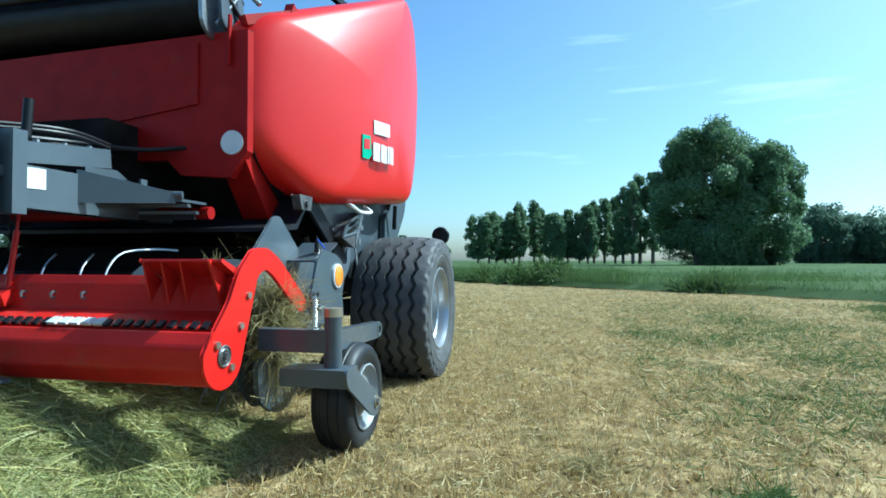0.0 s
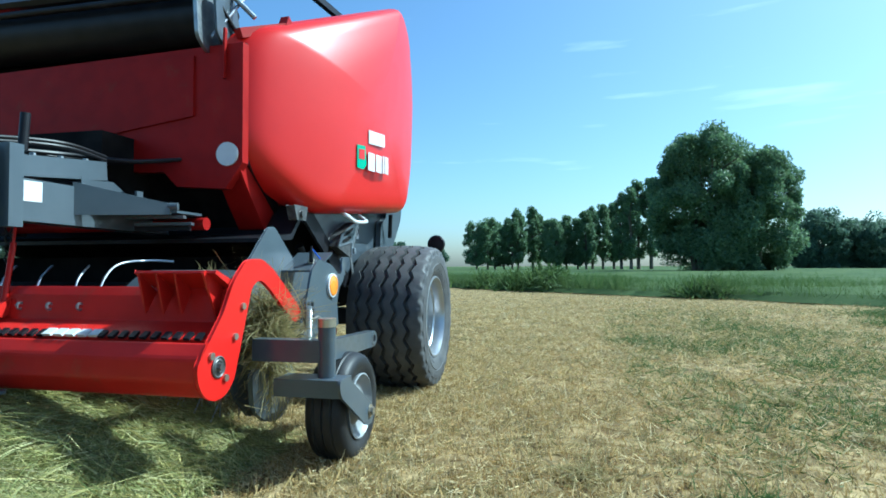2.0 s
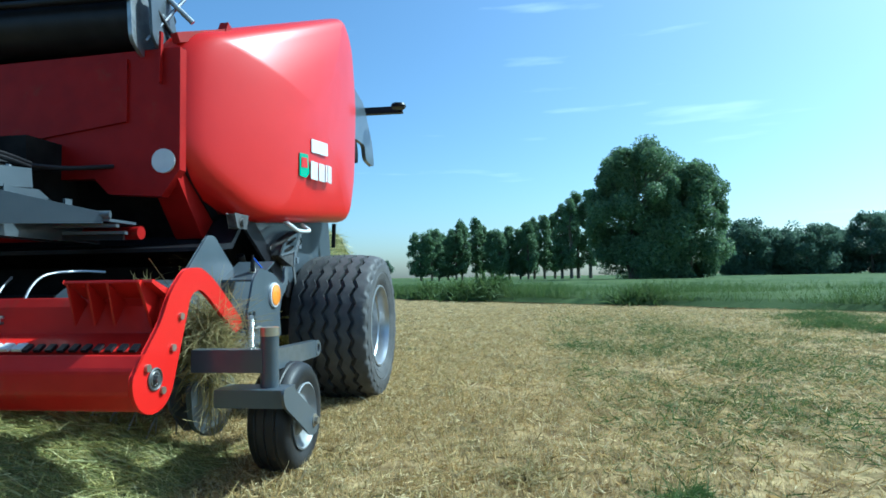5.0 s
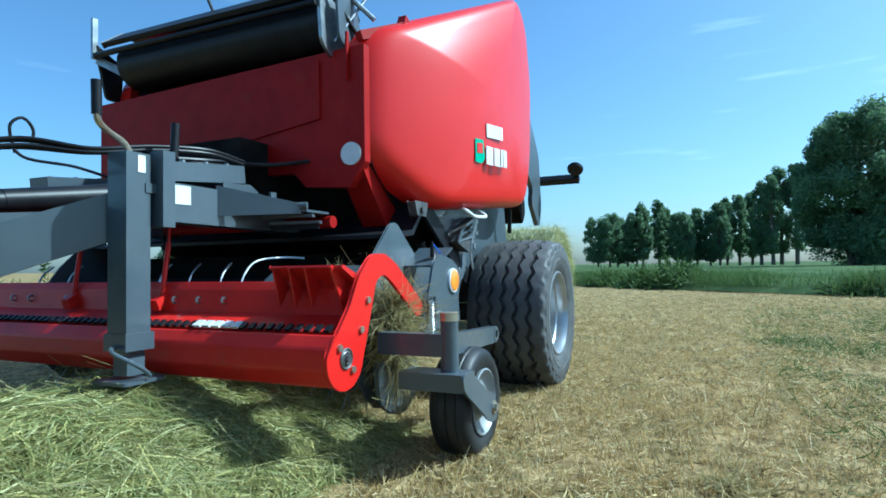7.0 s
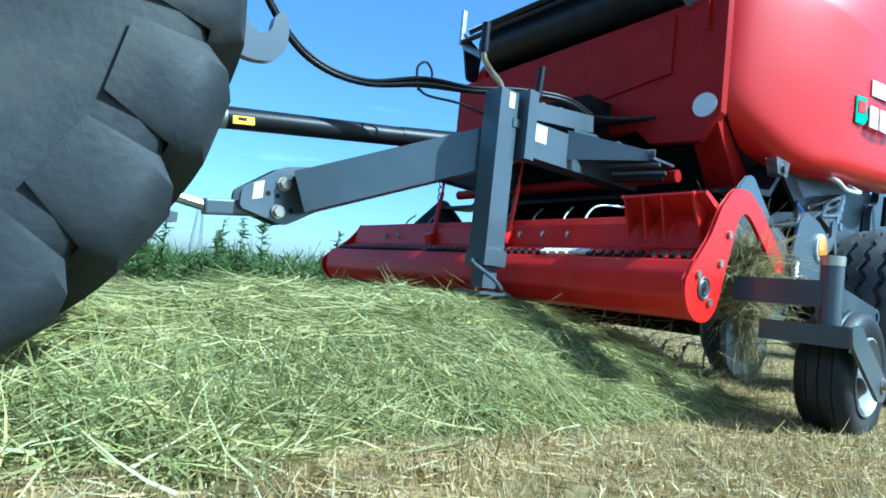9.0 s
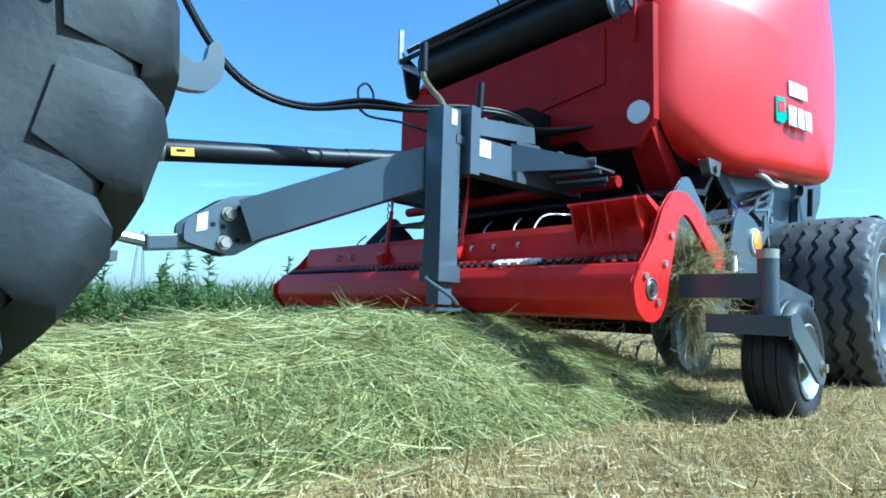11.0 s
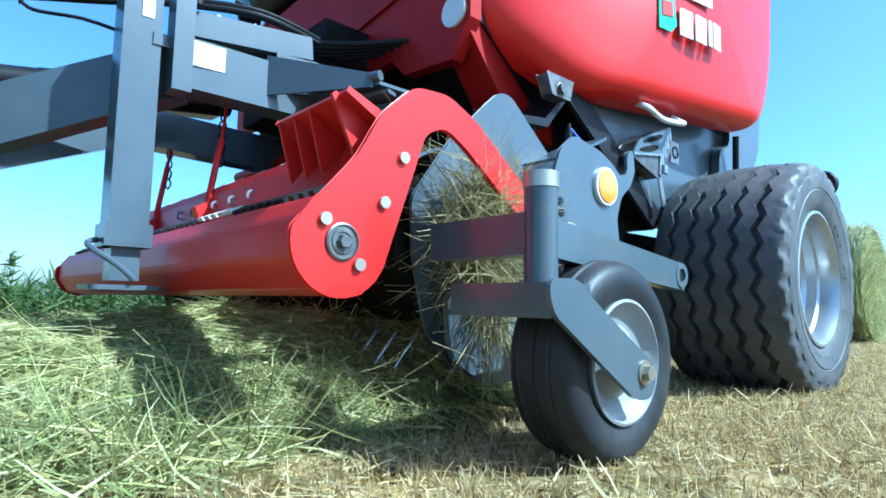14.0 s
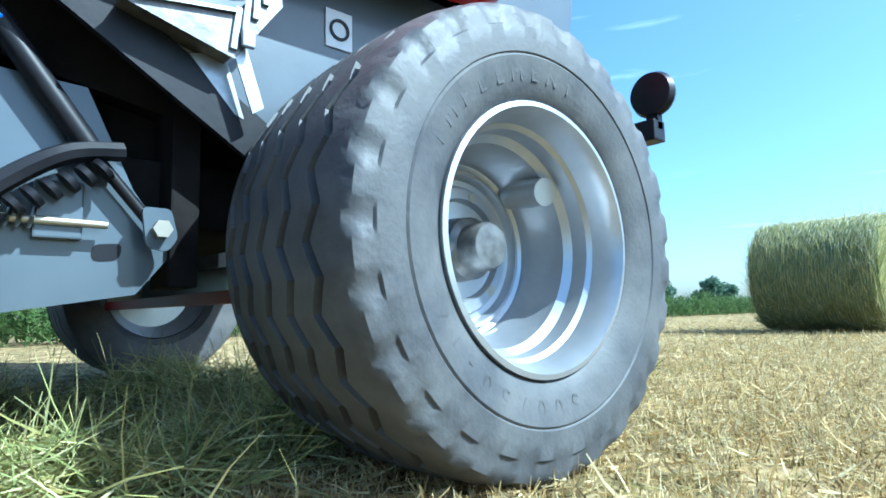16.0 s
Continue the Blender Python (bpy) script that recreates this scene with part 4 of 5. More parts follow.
def pickup_plate(y):
    if y < 0:
        return slab(nb(), arc(2.0, 0.447, 0.118, 205, 372, 12) + [(1.93, 0.62), (1.86, 0.70), (1.80, 0.66)], y - 0.008, y + 0.008)
    pl = smooth_loop(arc(2.0, 0.447, 0.118, 205, 372, 12) + [(1.965, 0.64), (1.90, 0.755), (1.81, 0.838), (1.70, 0.845), (1.60, 0.80), (1.36, 0.625), (1.325, 0.575), (1.40, 0.555),
                      (1.64, 0.73), (1.71, 0.765), (1.775, 0.735), (1.80, 0.66)], 0.03, 3)
    return slab(nb(), pl, y - 0.008, y + 0.008)


for y in (1.335, -1.335):
    plate = bp("pickup_arm", pickup_plate(y), RED, "bright red curved pickup guard arm", bevel=0.003)
    o = 1 if y > 0 else -1
    for x, z in ((1.842, 0.658), (1.895, 0.545), (2.045, 0.492), (1.957, 0.400)):
        bp("bolt", rod(nb(), (x, y, z), (x, y + o * 0.018, z), 0.014, n=12), STEEL, "steel bolt", plate)
    bm = spin(nb(), [(0.0, 0), (0.041, 0.0), (0.041, 0.005), (0.037, 0.007), (0.034, 0.003), (0.029, 0.003), (0.026, 0.006), (0.021, 0.006), (0.019, 0.003), (0.0, 0.003)], 36)
    rod(bm, (0, 0.003, 0), (0, 0.018, 0), 0.016, 0.014, 6)
    if o < 0:
        bmesh.ops.scale(bm, vec=(1, -1, 1), verts=bm.verts[:])
    bmesh.ops.translate(bm, vec=(2.0, y + o * 0.008, 0.447), verts=bm.verts[:])
    bp("bearing", bm, HUB_S, "steel bearing boss", plate, smooth=True)

OFFSET = Vector((0.02, 0, 0.03))
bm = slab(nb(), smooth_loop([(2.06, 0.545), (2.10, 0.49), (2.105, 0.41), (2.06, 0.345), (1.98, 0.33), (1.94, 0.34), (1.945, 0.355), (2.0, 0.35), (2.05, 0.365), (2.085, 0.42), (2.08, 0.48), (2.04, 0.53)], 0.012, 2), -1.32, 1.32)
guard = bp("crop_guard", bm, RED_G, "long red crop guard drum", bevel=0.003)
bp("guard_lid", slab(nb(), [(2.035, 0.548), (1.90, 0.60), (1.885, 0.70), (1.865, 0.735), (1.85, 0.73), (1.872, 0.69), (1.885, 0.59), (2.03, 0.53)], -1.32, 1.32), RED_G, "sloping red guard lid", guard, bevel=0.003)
bp("inner_roller", rod(nb(), (1.99, -1.31, 0.445), (1.99, 1.31, 0.445), 0.075, n=24), RED_G, "", guard, smooth=True)
for k in range(56):
    y = -1.26 + k * 0.046
    if not 0.59 < y < 0.84:
        bp("slot", slab(nb(), [(2.052, 0.556), (2.02, 0.575), (2.015, 0.565), (2.045, 0.546)], y - 0.012, y + 0.012), BLACK, "", guard)
for k in range(5):
    bp("slot_chip", slab(nb(), [(2.058, 0.560), (2.02, 0.578), (2.015, 0.568), (2.05, 0.550)], 0.60 + 0.052 * k, 0.638 + 0.052 * k), WHITE, "bare white chip", guard)
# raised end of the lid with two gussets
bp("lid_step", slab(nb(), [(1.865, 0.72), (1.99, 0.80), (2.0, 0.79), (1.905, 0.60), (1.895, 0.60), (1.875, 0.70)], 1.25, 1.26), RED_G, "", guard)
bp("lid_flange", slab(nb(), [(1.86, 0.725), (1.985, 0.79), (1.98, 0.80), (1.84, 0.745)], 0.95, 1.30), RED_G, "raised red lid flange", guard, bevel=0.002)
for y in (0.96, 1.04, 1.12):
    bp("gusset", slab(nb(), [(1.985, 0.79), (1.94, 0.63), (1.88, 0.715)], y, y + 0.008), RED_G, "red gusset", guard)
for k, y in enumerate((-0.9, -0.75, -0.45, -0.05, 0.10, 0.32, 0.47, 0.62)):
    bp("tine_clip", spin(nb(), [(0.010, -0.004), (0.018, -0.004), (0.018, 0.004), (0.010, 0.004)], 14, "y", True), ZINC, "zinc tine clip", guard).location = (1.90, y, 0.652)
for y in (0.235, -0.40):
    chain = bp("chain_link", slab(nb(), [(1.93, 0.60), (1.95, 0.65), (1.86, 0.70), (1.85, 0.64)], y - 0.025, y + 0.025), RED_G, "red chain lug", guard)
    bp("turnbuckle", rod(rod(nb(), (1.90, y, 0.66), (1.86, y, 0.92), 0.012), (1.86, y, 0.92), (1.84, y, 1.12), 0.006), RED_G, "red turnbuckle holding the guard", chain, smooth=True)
    bm = nb()
    for k in range(6):
        a = k * 0.045
        tube(bm, [(1.84, y - 0.05, 1.10 - a), (1.85, y - 0.058, 1.08 - a), (1.84, y - 0.05, 1.05 - a), (1.83, y - 0.042, 1.08 - a), (1.84, y - 0.05, 1.10 - a)], 0.004, 5, 3)
    bp("chain", bm, BLACK, "black steel chain", chain, smooth=True)
# tines standing up behind the guard
for k, y in enumerate((-0.85, -0.6, -0.1, 0.1, 0.3, 0.5)):
    bp("tine", tube(nb(), [(1.82, y, 0.66), (1.78, y - 0.01, 0.76), (1.70, y - 0.03, 0.82)], 0.005, 6), SPRING, "bright spring tine", guard, smooth=True)
bp("tine", tube(nb(), [(1.82, 0.62, 0.66), (1.76, 0.61, 0.77), (1.66, 0.60, 0.83), (1.52, 0.64, 0.845), (1.46, 0.72, 0.84)], 0.0055, 6), SPRING, "long bent spring tine", guard, smooth=True)
bp("rake_drum", rod(nb(), (1.45, -1.1, 0.50), (1.45, 1.1, 0.50), 0.24, n=28), DARK, "pickup drum, darkened for shade", smooth=True)
bp("stripper_band", slab(nb(), arc(1.45, 0.50, 0.30, 20, 120, 12) + arc(1.45, 0.50, 0.29, 120, 20, 12), 0.62, 1.10), GREY, "grey stripper sheet", smooth=True)
for k in range(22):
    y = -1.05 + 0.1 * k
    for a in (-60, -100, 200, 0):
        bm = nb()
        c, s = math.cos(radians(a)), math.sin(radians(a))
        rod(bm, (1.45 + 0.22 * c, y, 0.42 + 0.22 * s), (1.45 + 0.33 * c - 0.03 * s, y, 0.42 + 0.33 * s), 0.005, 0.003, 5)
        bp("drum_tine", bm, SPRING, "spring tine on the drum")
# side plates of the pickup
for s in (1, -1):
    OFFSET = Vector((0.0, 0, 0.025))
    sp = bp("pickup_side", slab(nb(), smooth_loop([(1.33, 1.012), (1.27, 1.018), (1.06, 0.85), (0.86, 0.78), (0.86, 0.56), (1.1, 0.40), (1.25, 0.20), (1.34, 0.12), (1.50, 0.13), (1.62, 0.25), (1.67, 0.45), (1.68, 0.62), (1.53, 0.82)], 0.03), s * 1.13 - 0.006, s * 1.13 + 0.006), GREY_L, "light grey pickup side plate", bevel=0.002)
    bp("side_flange", slab(nb(), [(1.0, 0.885), (1.2, 0.79), (1.2, 0.80), (1.0, 0.895)], min(s * 1.13, s * 1.33), max(s * 1.13, s * 1.33)), GREY, "", sp)
    outer = bp("lug_plate", slab(nb(), smooth_loop([(1.27, 0.80), (1.20, 0.855), (1.05, 0.83), (0.98, 0.80)] + arc(0.90, 0.815, 0.028, 220, 400, 6)[::-1][:0] + [(0.94, 0.77), (0.905, 0.775), (0.885, 0.80), (0.89, 0.84), (0.875, 0.87), (0.85, 0.87), (0.84, 0.80), (0.87, 0.745), (0.93, 0.70), (0.96, 0.62), (0.94, 0.50), (1.28, 0.48), (1.36, 0.58)], 0.018, 3), s * 1.335 - 0.006, s * 1.335 + 0.006), GREY_L, "grey outer lug plate with a hook", bevel=0.002)
    if s > 0:
        bp("amber_reflector", spin(nb(), [(0.0, 0.0), (0.056, 0.0), (0.058, 0.008), (0.054, 0.016), (0.045, 0.019), (0.0, 0.020)], 36), ORANGE, "round amber reflector", outer, smooth=True).location = (1.035, 1.341, 0.718)
        bp("reflector_rim", spin(nb(), [(0.055, 0.0), (0.064, 0.0), (0.063, 0.012), (0.056, 0.013)], 36, "y", True), WHITE, "white reflector rim", outer).location = (1.035, 1.341, 0.718)
        hole = bp("hole_plate", slab(nb(), smooth_loop([(1.36, 0.65), (1.27, 0.655), (1.24, 0.545), (1.335, 0.535)], 0.02), 1.343, 1.350), GREY, "perforated adjusting plate", outer)
        for i in range(2):
            for j in range(3):
                bm = rod(nb(), (1.333 - 0.045 * i - 0.006 * j, 1.349, 0.635 - 0.034 * j), (1.333 - 0.045 * i - 0.006 * j, 1.353, 0.635 - 0.034 * j), 0.012, n=14)
                bp("adjusting_hole", bm, BLACK, "", hole)
        bp("linch_pin", tube(nb(), [(1.33, 1.36, 0.575), (1.29, 1.36, 0.565), (1.25, 1.36, 0.57), (1.21, 1.36, 0.56)], 0.005), STEEL, "spring clip", hole)
        bp("grease_nipple", rod(rod(nb(), (1.13, 1.27, 0.84), (1.13, 1.27, 0.90), 0.012, n=8), (1.13, 1.27, 0.90), (1.13, 1.27, 0.925), 0.006, n=8), BLACK, "", outer)
        bp("nut", rod(nb(), (1.124, 1.266, 0.835), (1.124, 1.266, 0.86), 0.016, n=6), STEEL, "", outer)
        bp("cord", tube(nb(), [(1.12, 1.27, 0.91), (1.05, 1.30, 0.84), (0.95, 1.30, 0.80), (0.86, 1.25, 0.79), (0.76, 1.18, 0.84)], 0.004, 6), BLUE, "blue cord", outer, smooth=True)
        bm = nb()
        tube(bm, [(1.345 + 0.013 * math.cos(i * 1.57), 1.36 + 0.013 * math.sin(i * 1.57), 0.63 - 0.0016 * i * 1.57) for i in range(60)], 0.0028, 5, 2)
        bp("coil_spring", bm, SPRING, "bright coil spring", outer, smooth=True)
    if s > 0:
        bp("skid_plate", slab(nb(), smooth_loop([(1.62, 0.36), (1.60, 0.18), (1.47, 0.10), (1.33, 0.10), (1.22, 0.22), (1.25, 0.36)], 0.05), 1.20, 1.225), GREY, "dark rounded skid plate", bevel=0.003)
bp("stay_plate", slab(nb(), smooth_loop([(1.28, 0.46), (1.10, 0.46), (1.09, 0.34), (1.14, 0.29), (1.20, 0.22), (1.27, 0.36)], 0.015, 2), 1.42, 1.436), GREY_L, "grey stay plate", bevel=0.002)
bp("stay_bolt", rod(nb(), (1.174, 1.436, 0.312), (1.174, 1.455, 0.312), 0.016, n=10), ZINC)

# gauge wheel and its arm
OFFSET = Vector((0, 0, 0))
bm = beam(nb(), (1.70, 1.60, 0.497), (0.88, 1.505, 0.448), 0.05, 0.085)
arm = bp("gauge_arm", bm, GREY_L, "grey box tube of the gauge wheel", bevel=0.006)
bp("arm_hole", spin(nb(), [(0.022, 0), (0.038, 0), (0.038, 0.008), (0.022, 0.008)], 24, "y", True), GREY_L, "", arm).location = (0.912, 1.532, 0.452)
bp("arm_hole_dark", rod(nb(), (0.912, 1.532, 0.452), (0.912, 1.5345, 0.452), 0.023), BLACK, "", arm)
bp("front_bar", box(nb(), (1.69, 1.30, 0.455), (1.75, 1.60, 0.545)), GREY, "short grey cross bar", arm, bevel=0.006)
bp("tower", rod(nb(), (1.715, 1.615, 0.375), (1.715, 1.615, 0.60), 0.036, n=28), GREY, "round grey pivot tube", arm, smooth=True)
bp("tower_cap", rod(nb(), (1.715, 1.615, 0.598), (1.715, 1.615, 0.632), 0.038, n=28), STEEL, "brassy pivot cap", arm, smooth=True)
fork = bp("fork_head", box(nb(), (1.66, 1.42, 0.325), (1.79, 1.70, 0.395)), GREY, "grey caster fork head", bevel=0.006)
bp("fork_blade", slab(nb(), smooth_loop([(1.815, 0.40), (1.72, 0.405), (1.66, 0.36), (1.43, 0.225), (1.415, 0.18), (1.44, 0.145), (1.50, 0.145), (1.80, 0.335)], 0.03), 1.70, 1.712), GREY_L, "flat grey fork blade", fork, bevel=0.002)
bp("axle_nut", rod(rod(nb(), (1.468, 1.71, 0.205), (1.468, 1.716, 0.205), 0.028, n=24), (1.468, 1.716, 0.205), (1.468, 1.730, 0.205), 0.018, n=6), STEEL, "brass-coloured axle nut", fork)
GW = (1.468, 1.585, 0.225)
gauge = new("gauge_wheel")
gauge.parent, gauge.location = baler, GW
tagged(gauge, "small ribbed gauge wheel with a pale rim")
part("gauge_tyre", spin(nb(), [(0.1344, -0.07), (0.1680, -0.088), (0.2072, -0.085), (0.2262, -0.07), (0.2341, -0.045), (0.2296, -0.040), (0.2352, -0.034), (0.2363, -0.004), (0.2307, 0.0), (0.2363, 0.004), (0.2352, 0.034), (0.2296, 0.040), (0.2341, 0.045),
                               (0.2262, 0.07), (0.2072, 0.085), (0.1680, 0.088), (0.1344, 0.07)], 64, "y", True), RUBBER_D, gauge, "black ribbed small tyre", smooth=True)
part("gauge_rim", spin(nb(), [(0.1344, 0.06), (0.1434, 0.086), (0.1366, 0.089), (0.1288, 0.078), (0.1120, 0.060), (0.0840, 0.055), (0.0616, 0.075), (0.0392, 0.08), (0.0056, 0.08), (0.0056, 0.05), (0.1232, 0.04)], 48, "y", True), RIM_W, gauge, "pale dished rim", smooth=True)

# jack, drawbar and hitch
jack = bp("jack", box(nb(), (2.175, 0.365, 0.50), (2.285, 0.475, 1.30)), GREY, "square grey parking jack", bevel=0.008)
bp("jack_leg", box(nb(), (2.19, 0.38, 0.40), (2.27, 0.46, 0.55)), GREY_L, "inner jack leg", jack, bevel=0.005)
bp("jack_foot", slab(nb(), smooth_loop([(2.13, 0.32), (2.33, 0.32), (2.33, 0.52), (2.13, 0.52)], 0.03), 0.372, 0.386, "z"), GREY_L, "flat jack foot", jack)
bp("jack_pin", tube(nb(), [(2.30, 0.42, 0.52), (2.33, 0.46, 0.50), (2.26, 0.52, 0.44), (2.22, 0.53, 0.40)], 0.009), GREY, "", jack, smooth=True)
bp("jack_collar", box(nb(), (2.165, 0.355, 0.50), (2.295, 0.485, 0.57)), GREY, "", jack, bevel=0.005)
bp("jack_crank", tube(nb(), [(2.23, 0.42, 1.31), (2.26, 0.42, 1.345), (2.34, 0.44, 1.37), (2.39, 0.455, 1.40), (2.40, 0.46, 1.45)], 0.013), STEEL, "bent jack crank", jack, smooth=True)
bp("crank_grip", rod(nb(), (2.398, 0.46, 1.42), (2.402, 0.462, 1.55), 0.019), BLACK, "black crank grip", jack, smooth=True)
bp("jack_tag", slab(nb(), [(2.20, 1.29), (2.235, 1.29), (2.235, 1.22), (2.20, 1.22)], 0.476, 0.478), WHITE, "small white tag", jack)
bp("lever_grip", rod(nb(), (2.08, 0.50, 1.30), (2.07, 0.50, 1.45), 0.018), BLACK, "black control lever", jack, smooth=True)
bp("jack_channel", box(box(nb(), (2.09, 0.44, 1.0), (2.15, 0.52, 1.32)), (2.08, 0.435, 1.14), (2.2, 0.48, 1.18)), GREY, "", jack, bevel=0.005)
for s in (1, -1):
    arm2 = bp("drawbar_arm", beam(nb(), (2.90, -0.05 + 0.0 * s - 0.14 + 0.06 * s, 0.74), (2.10, 0.0 + s * 0.40 - 0.02, 1.10), 0.09, 0.19), GREY_L, "grey drawbar arm", bevel=0.012)
    bp("drawbar_root", beam(nb(), (2.14, s * 0.42, 1.115), (1.25, s * 0.46, 1.10), 0.11, 0.17), GREY, "grey drawbar root", arm2, bevel=0.008)
    bp("root_cap", beam(nb(), (2.08, s * 0.42, 1.245), (1.66, s * 0.44, 1.285), 0.13, 0.085), GREY, "bolted grey top plate", arm2, bevel=0.01)
    for k in range(3):
        bp("cap_bolt", rod(nb(), (2.0 - 0.13 * k, s * 0.46, 1.285 + 0.012 * k), (2.0 - 0.13 * k, s * 0.46, 1.308 + 0.012 * k), 0.012, n=6), ZINC, "", arm2)
bp("drawbar_decal", slab(nb(), [(2.126, 1.188), (1.975, 1.190), (1.975, 1.108), (2.126, 1.105)], 0.479, 0.484), WHITE, "plain white sticker on the drawbar")
shelf = bp("gusset_shelf", slab(nb(), [(1.80, 0.47), (1.665, 0.55), (1.565, 0.80), (1.38, 0.80), (1.22, 0.47)], 1.095, 1.107, "z"), GREY, "grey gusset shelf on the drawbar", bevel=0.003)
bp("shelf_lip", rod(nb(), (1.665, 0.55, 1.118), (1.565, 0.805, 1.125), 0.018), GREY_L, "rounded outer lip", shelf, smooth=True)
bp("shelf_rib", slab(nb(), [(1.80, 1.095), (1.80, 1.24), (1.62, 1.24), (1.40, 1.12)], 0.485, 0.50), GREY, "", shelf)
bm = nb()
quads = [[bm.verts.new((x + o, y, z)) for x, y, z in ((1.83, 0.485, 1.07), (1.83, 0.485, 1.215), (1.59, 0.78, 1.135), (1.59, 0.78, 1.085))] for o in (0.0, -0.012)]
bm.faces.new(quads[0])
bm.faces.new(quads[1][::-1])
for k in range(4):
    bm.faces.new((quads[0][k], quads[0][(k + 1) % 4], quads[1][(k + 1) % 4], quads[1][k]))
bp("shelf_rib", bm, GREY, "sloping gusset plate", shelf)
bp("shelf_strap", slab(nb(), [(1.60, 1.107), (1.56, 1.107), (1.56, 1.20), (1.60, 1.20)], 0.60, 0.612), GREY, "", shelf)
for k in range(2):
    bp("shelf_step", beam(nb(), (1.60 - 0.06 * k, 0.56, 1.075 - 0.028 * k), (1.51 - 0.06 * k, 0.80, 1.08 - 0.028 * k), 0.05, 0.014), GREY_L, "stepped flat bar under the lip", shelf)
bp("step_strip", beam(nb(), (1.52, 0.54, 1.03), (1.44, 0.78, 1.035), 0.03, 0.03), BLACK, "", shelf)
OFFSET = Vector((-0.02, -0.055, 0.02))
hitch = bp("hitch_plate", slab(nb(), smooth_loop([(2.84, 0.86), (2.98, 0.83), (3.16, 0.70), (3.16, 0.62), (2.95, 0.57), (2.80, 0.66)], 0.02), -0.165, -0.14), GREY_L, "thick grey hitch plate", bevel=0.004)
bp("hitch_plate_far", slab(nb(), smooth_loop([(2.84, 0.86), (2.98, 0.83), (3.16, 0.70), (3.16, 0.62), (2.95, 0.57), (2.80, 0.66)], 0.02), -0.27, -0.245), GREY, "", hitch, bevel=0.004)
for x, z, r in ((2.979, 0.754, 0.026), (2.992, 0.624, 0.026)):
    bp("hitch_bolt", rod(rod(nb(), (x, -0.14, z), (x, -0.13, z), r * 1.25, n=20), (x, -0.13, z), (x, -0.105, z), r, n=6), STEEL, "large steel bolt", hitch)
for x, z in ((3.0, 0.695), (3.045, 0.70), (2.93, 0.79), (2.93, 0.64), (3.0, 0.60)):
    bp("hitch_hole", rod(nb(), (x, -0.141, z), (x, -0.138, z), 0.012, n=14), BLACK, "", hitch)
bp("number_tag", slab(nb(), [(3.07, 0.755), (3.115, 0.735), (3.115, 0.66), (3.07, 0.675)], -0.14, -0.136), WHITE, "small white tag with a figure", hitch)
bp("tow_shank", beam(nb(), (3.05, -0.205, 0.63), (3.30, -0.205, 0.60), 0.07, 0.07), GREY, "", hitch, bevel=0.01)
bp("tow_eye", tube(nb(), [(3.26, -0.205, 0.60), (3.36, -0.205, 0.615), (3.46, -0.205, 0.63), (3.52, -0.205, 0.63)], 0.025), ZINC, "bare steel towing eye", hitch, smooth=True)

OFFSET = Vector((0, 0, 0))

# drive shaft and hoses
shaft = bp("drive_shaft", rod(nb(), (2.1, -0.09, 1.165), (3.95, -0.19, 0.90), 0.048, n=24), BLACK, "black guarded drive shaft", smooth=True)
bp("shaft_cone", rod(nb(), (1.75, -0.07, 1.21), (2.42, -0.107, 1.12), 0.070, 0.05, 24), BLACK, "", shaft, smooth=True)
d = Vector((1.85, -0.10, -0.265)).normalized()
p = Vector((3.12, -0.145, 1.019))
bp("shaft_label", beam(nb(), p + d * 0.04 + Vector((0, 0.043, -0.014)), p + d * 0.13 + Vector((0, 0.043, -0.014)), 0.014, 0.034), YELLOW, "yellow warning sticker", shaft, bevel=0.004)
bp("shaft_label_mark", beam(nb(), p + d * 0.075 + Vector((0, 0.0485, -0.010)), p + d * 0.11 + Vector((0, 0.0485, -0.010)), 0.005, 0.012), BLACK, "", shaft)
bp("shaft_label_bar", rod(nb(), p + d * 0.15, p + d * 0.19, 0.0495, n=24), ZINC, "bare metal band", shaft, smooth=True)
for k in range(4):
    o = Vector((0, 0.016 * (k % 2), 0.016 * (k // 2)))
    bm = tube(nb(), [Vector(q) + o for q in ((3.55, -0.05, 2.2), (3.38, -0.01, 1.80), (3.27, 0.0, 1.57), (3.10, 0.0, 1.365), (2.93, 0.0, 1.282), (2.73, 0.05, 1.262), (2.50, 0.15, 1.305 + 0.006 * k), (2.32, 0.30, 1.30), (2.1, 0.38, 1.34), (1.85, 0.45, 1.36), (1.6, 0.42, 1.35))], 0.009)
    bp("hydraulic_hose", bm, BLACK, "black hydraulic hose between tractor and baler", smooth=True)
bp("hose_tie", tube(nb(), [(2.51, 0.15, 1.28), (2.53, 0.15, 1.38), (2.49, 0.16, 1.42), (2.45, 0.16, 1.38), (2.46, 0.16, 1.31)], 0.006), BLACK, "", smooth=True)
bp("cable", tube(nb(), [(2.52, 0.15, 1.30), (2.48, 0.18, 1.26), (2.36, 0.27, 1.24), (2.26, 0.35, 1.20)], 0.006), BLACK, "thin black cable", smooth=True)


# ---- tractor: its rear end stands before the baler ----
tractor = tagged(empty("tractor"), "rear of a tractor with big lugged tyres and lifted link arms", "tractor")
tr = lambda name, bm, mat, label="", parent=None, **k: part(name, bm, mat, parent or tractor, label, **k)
TW = (4.49, 0.88, 0.88)


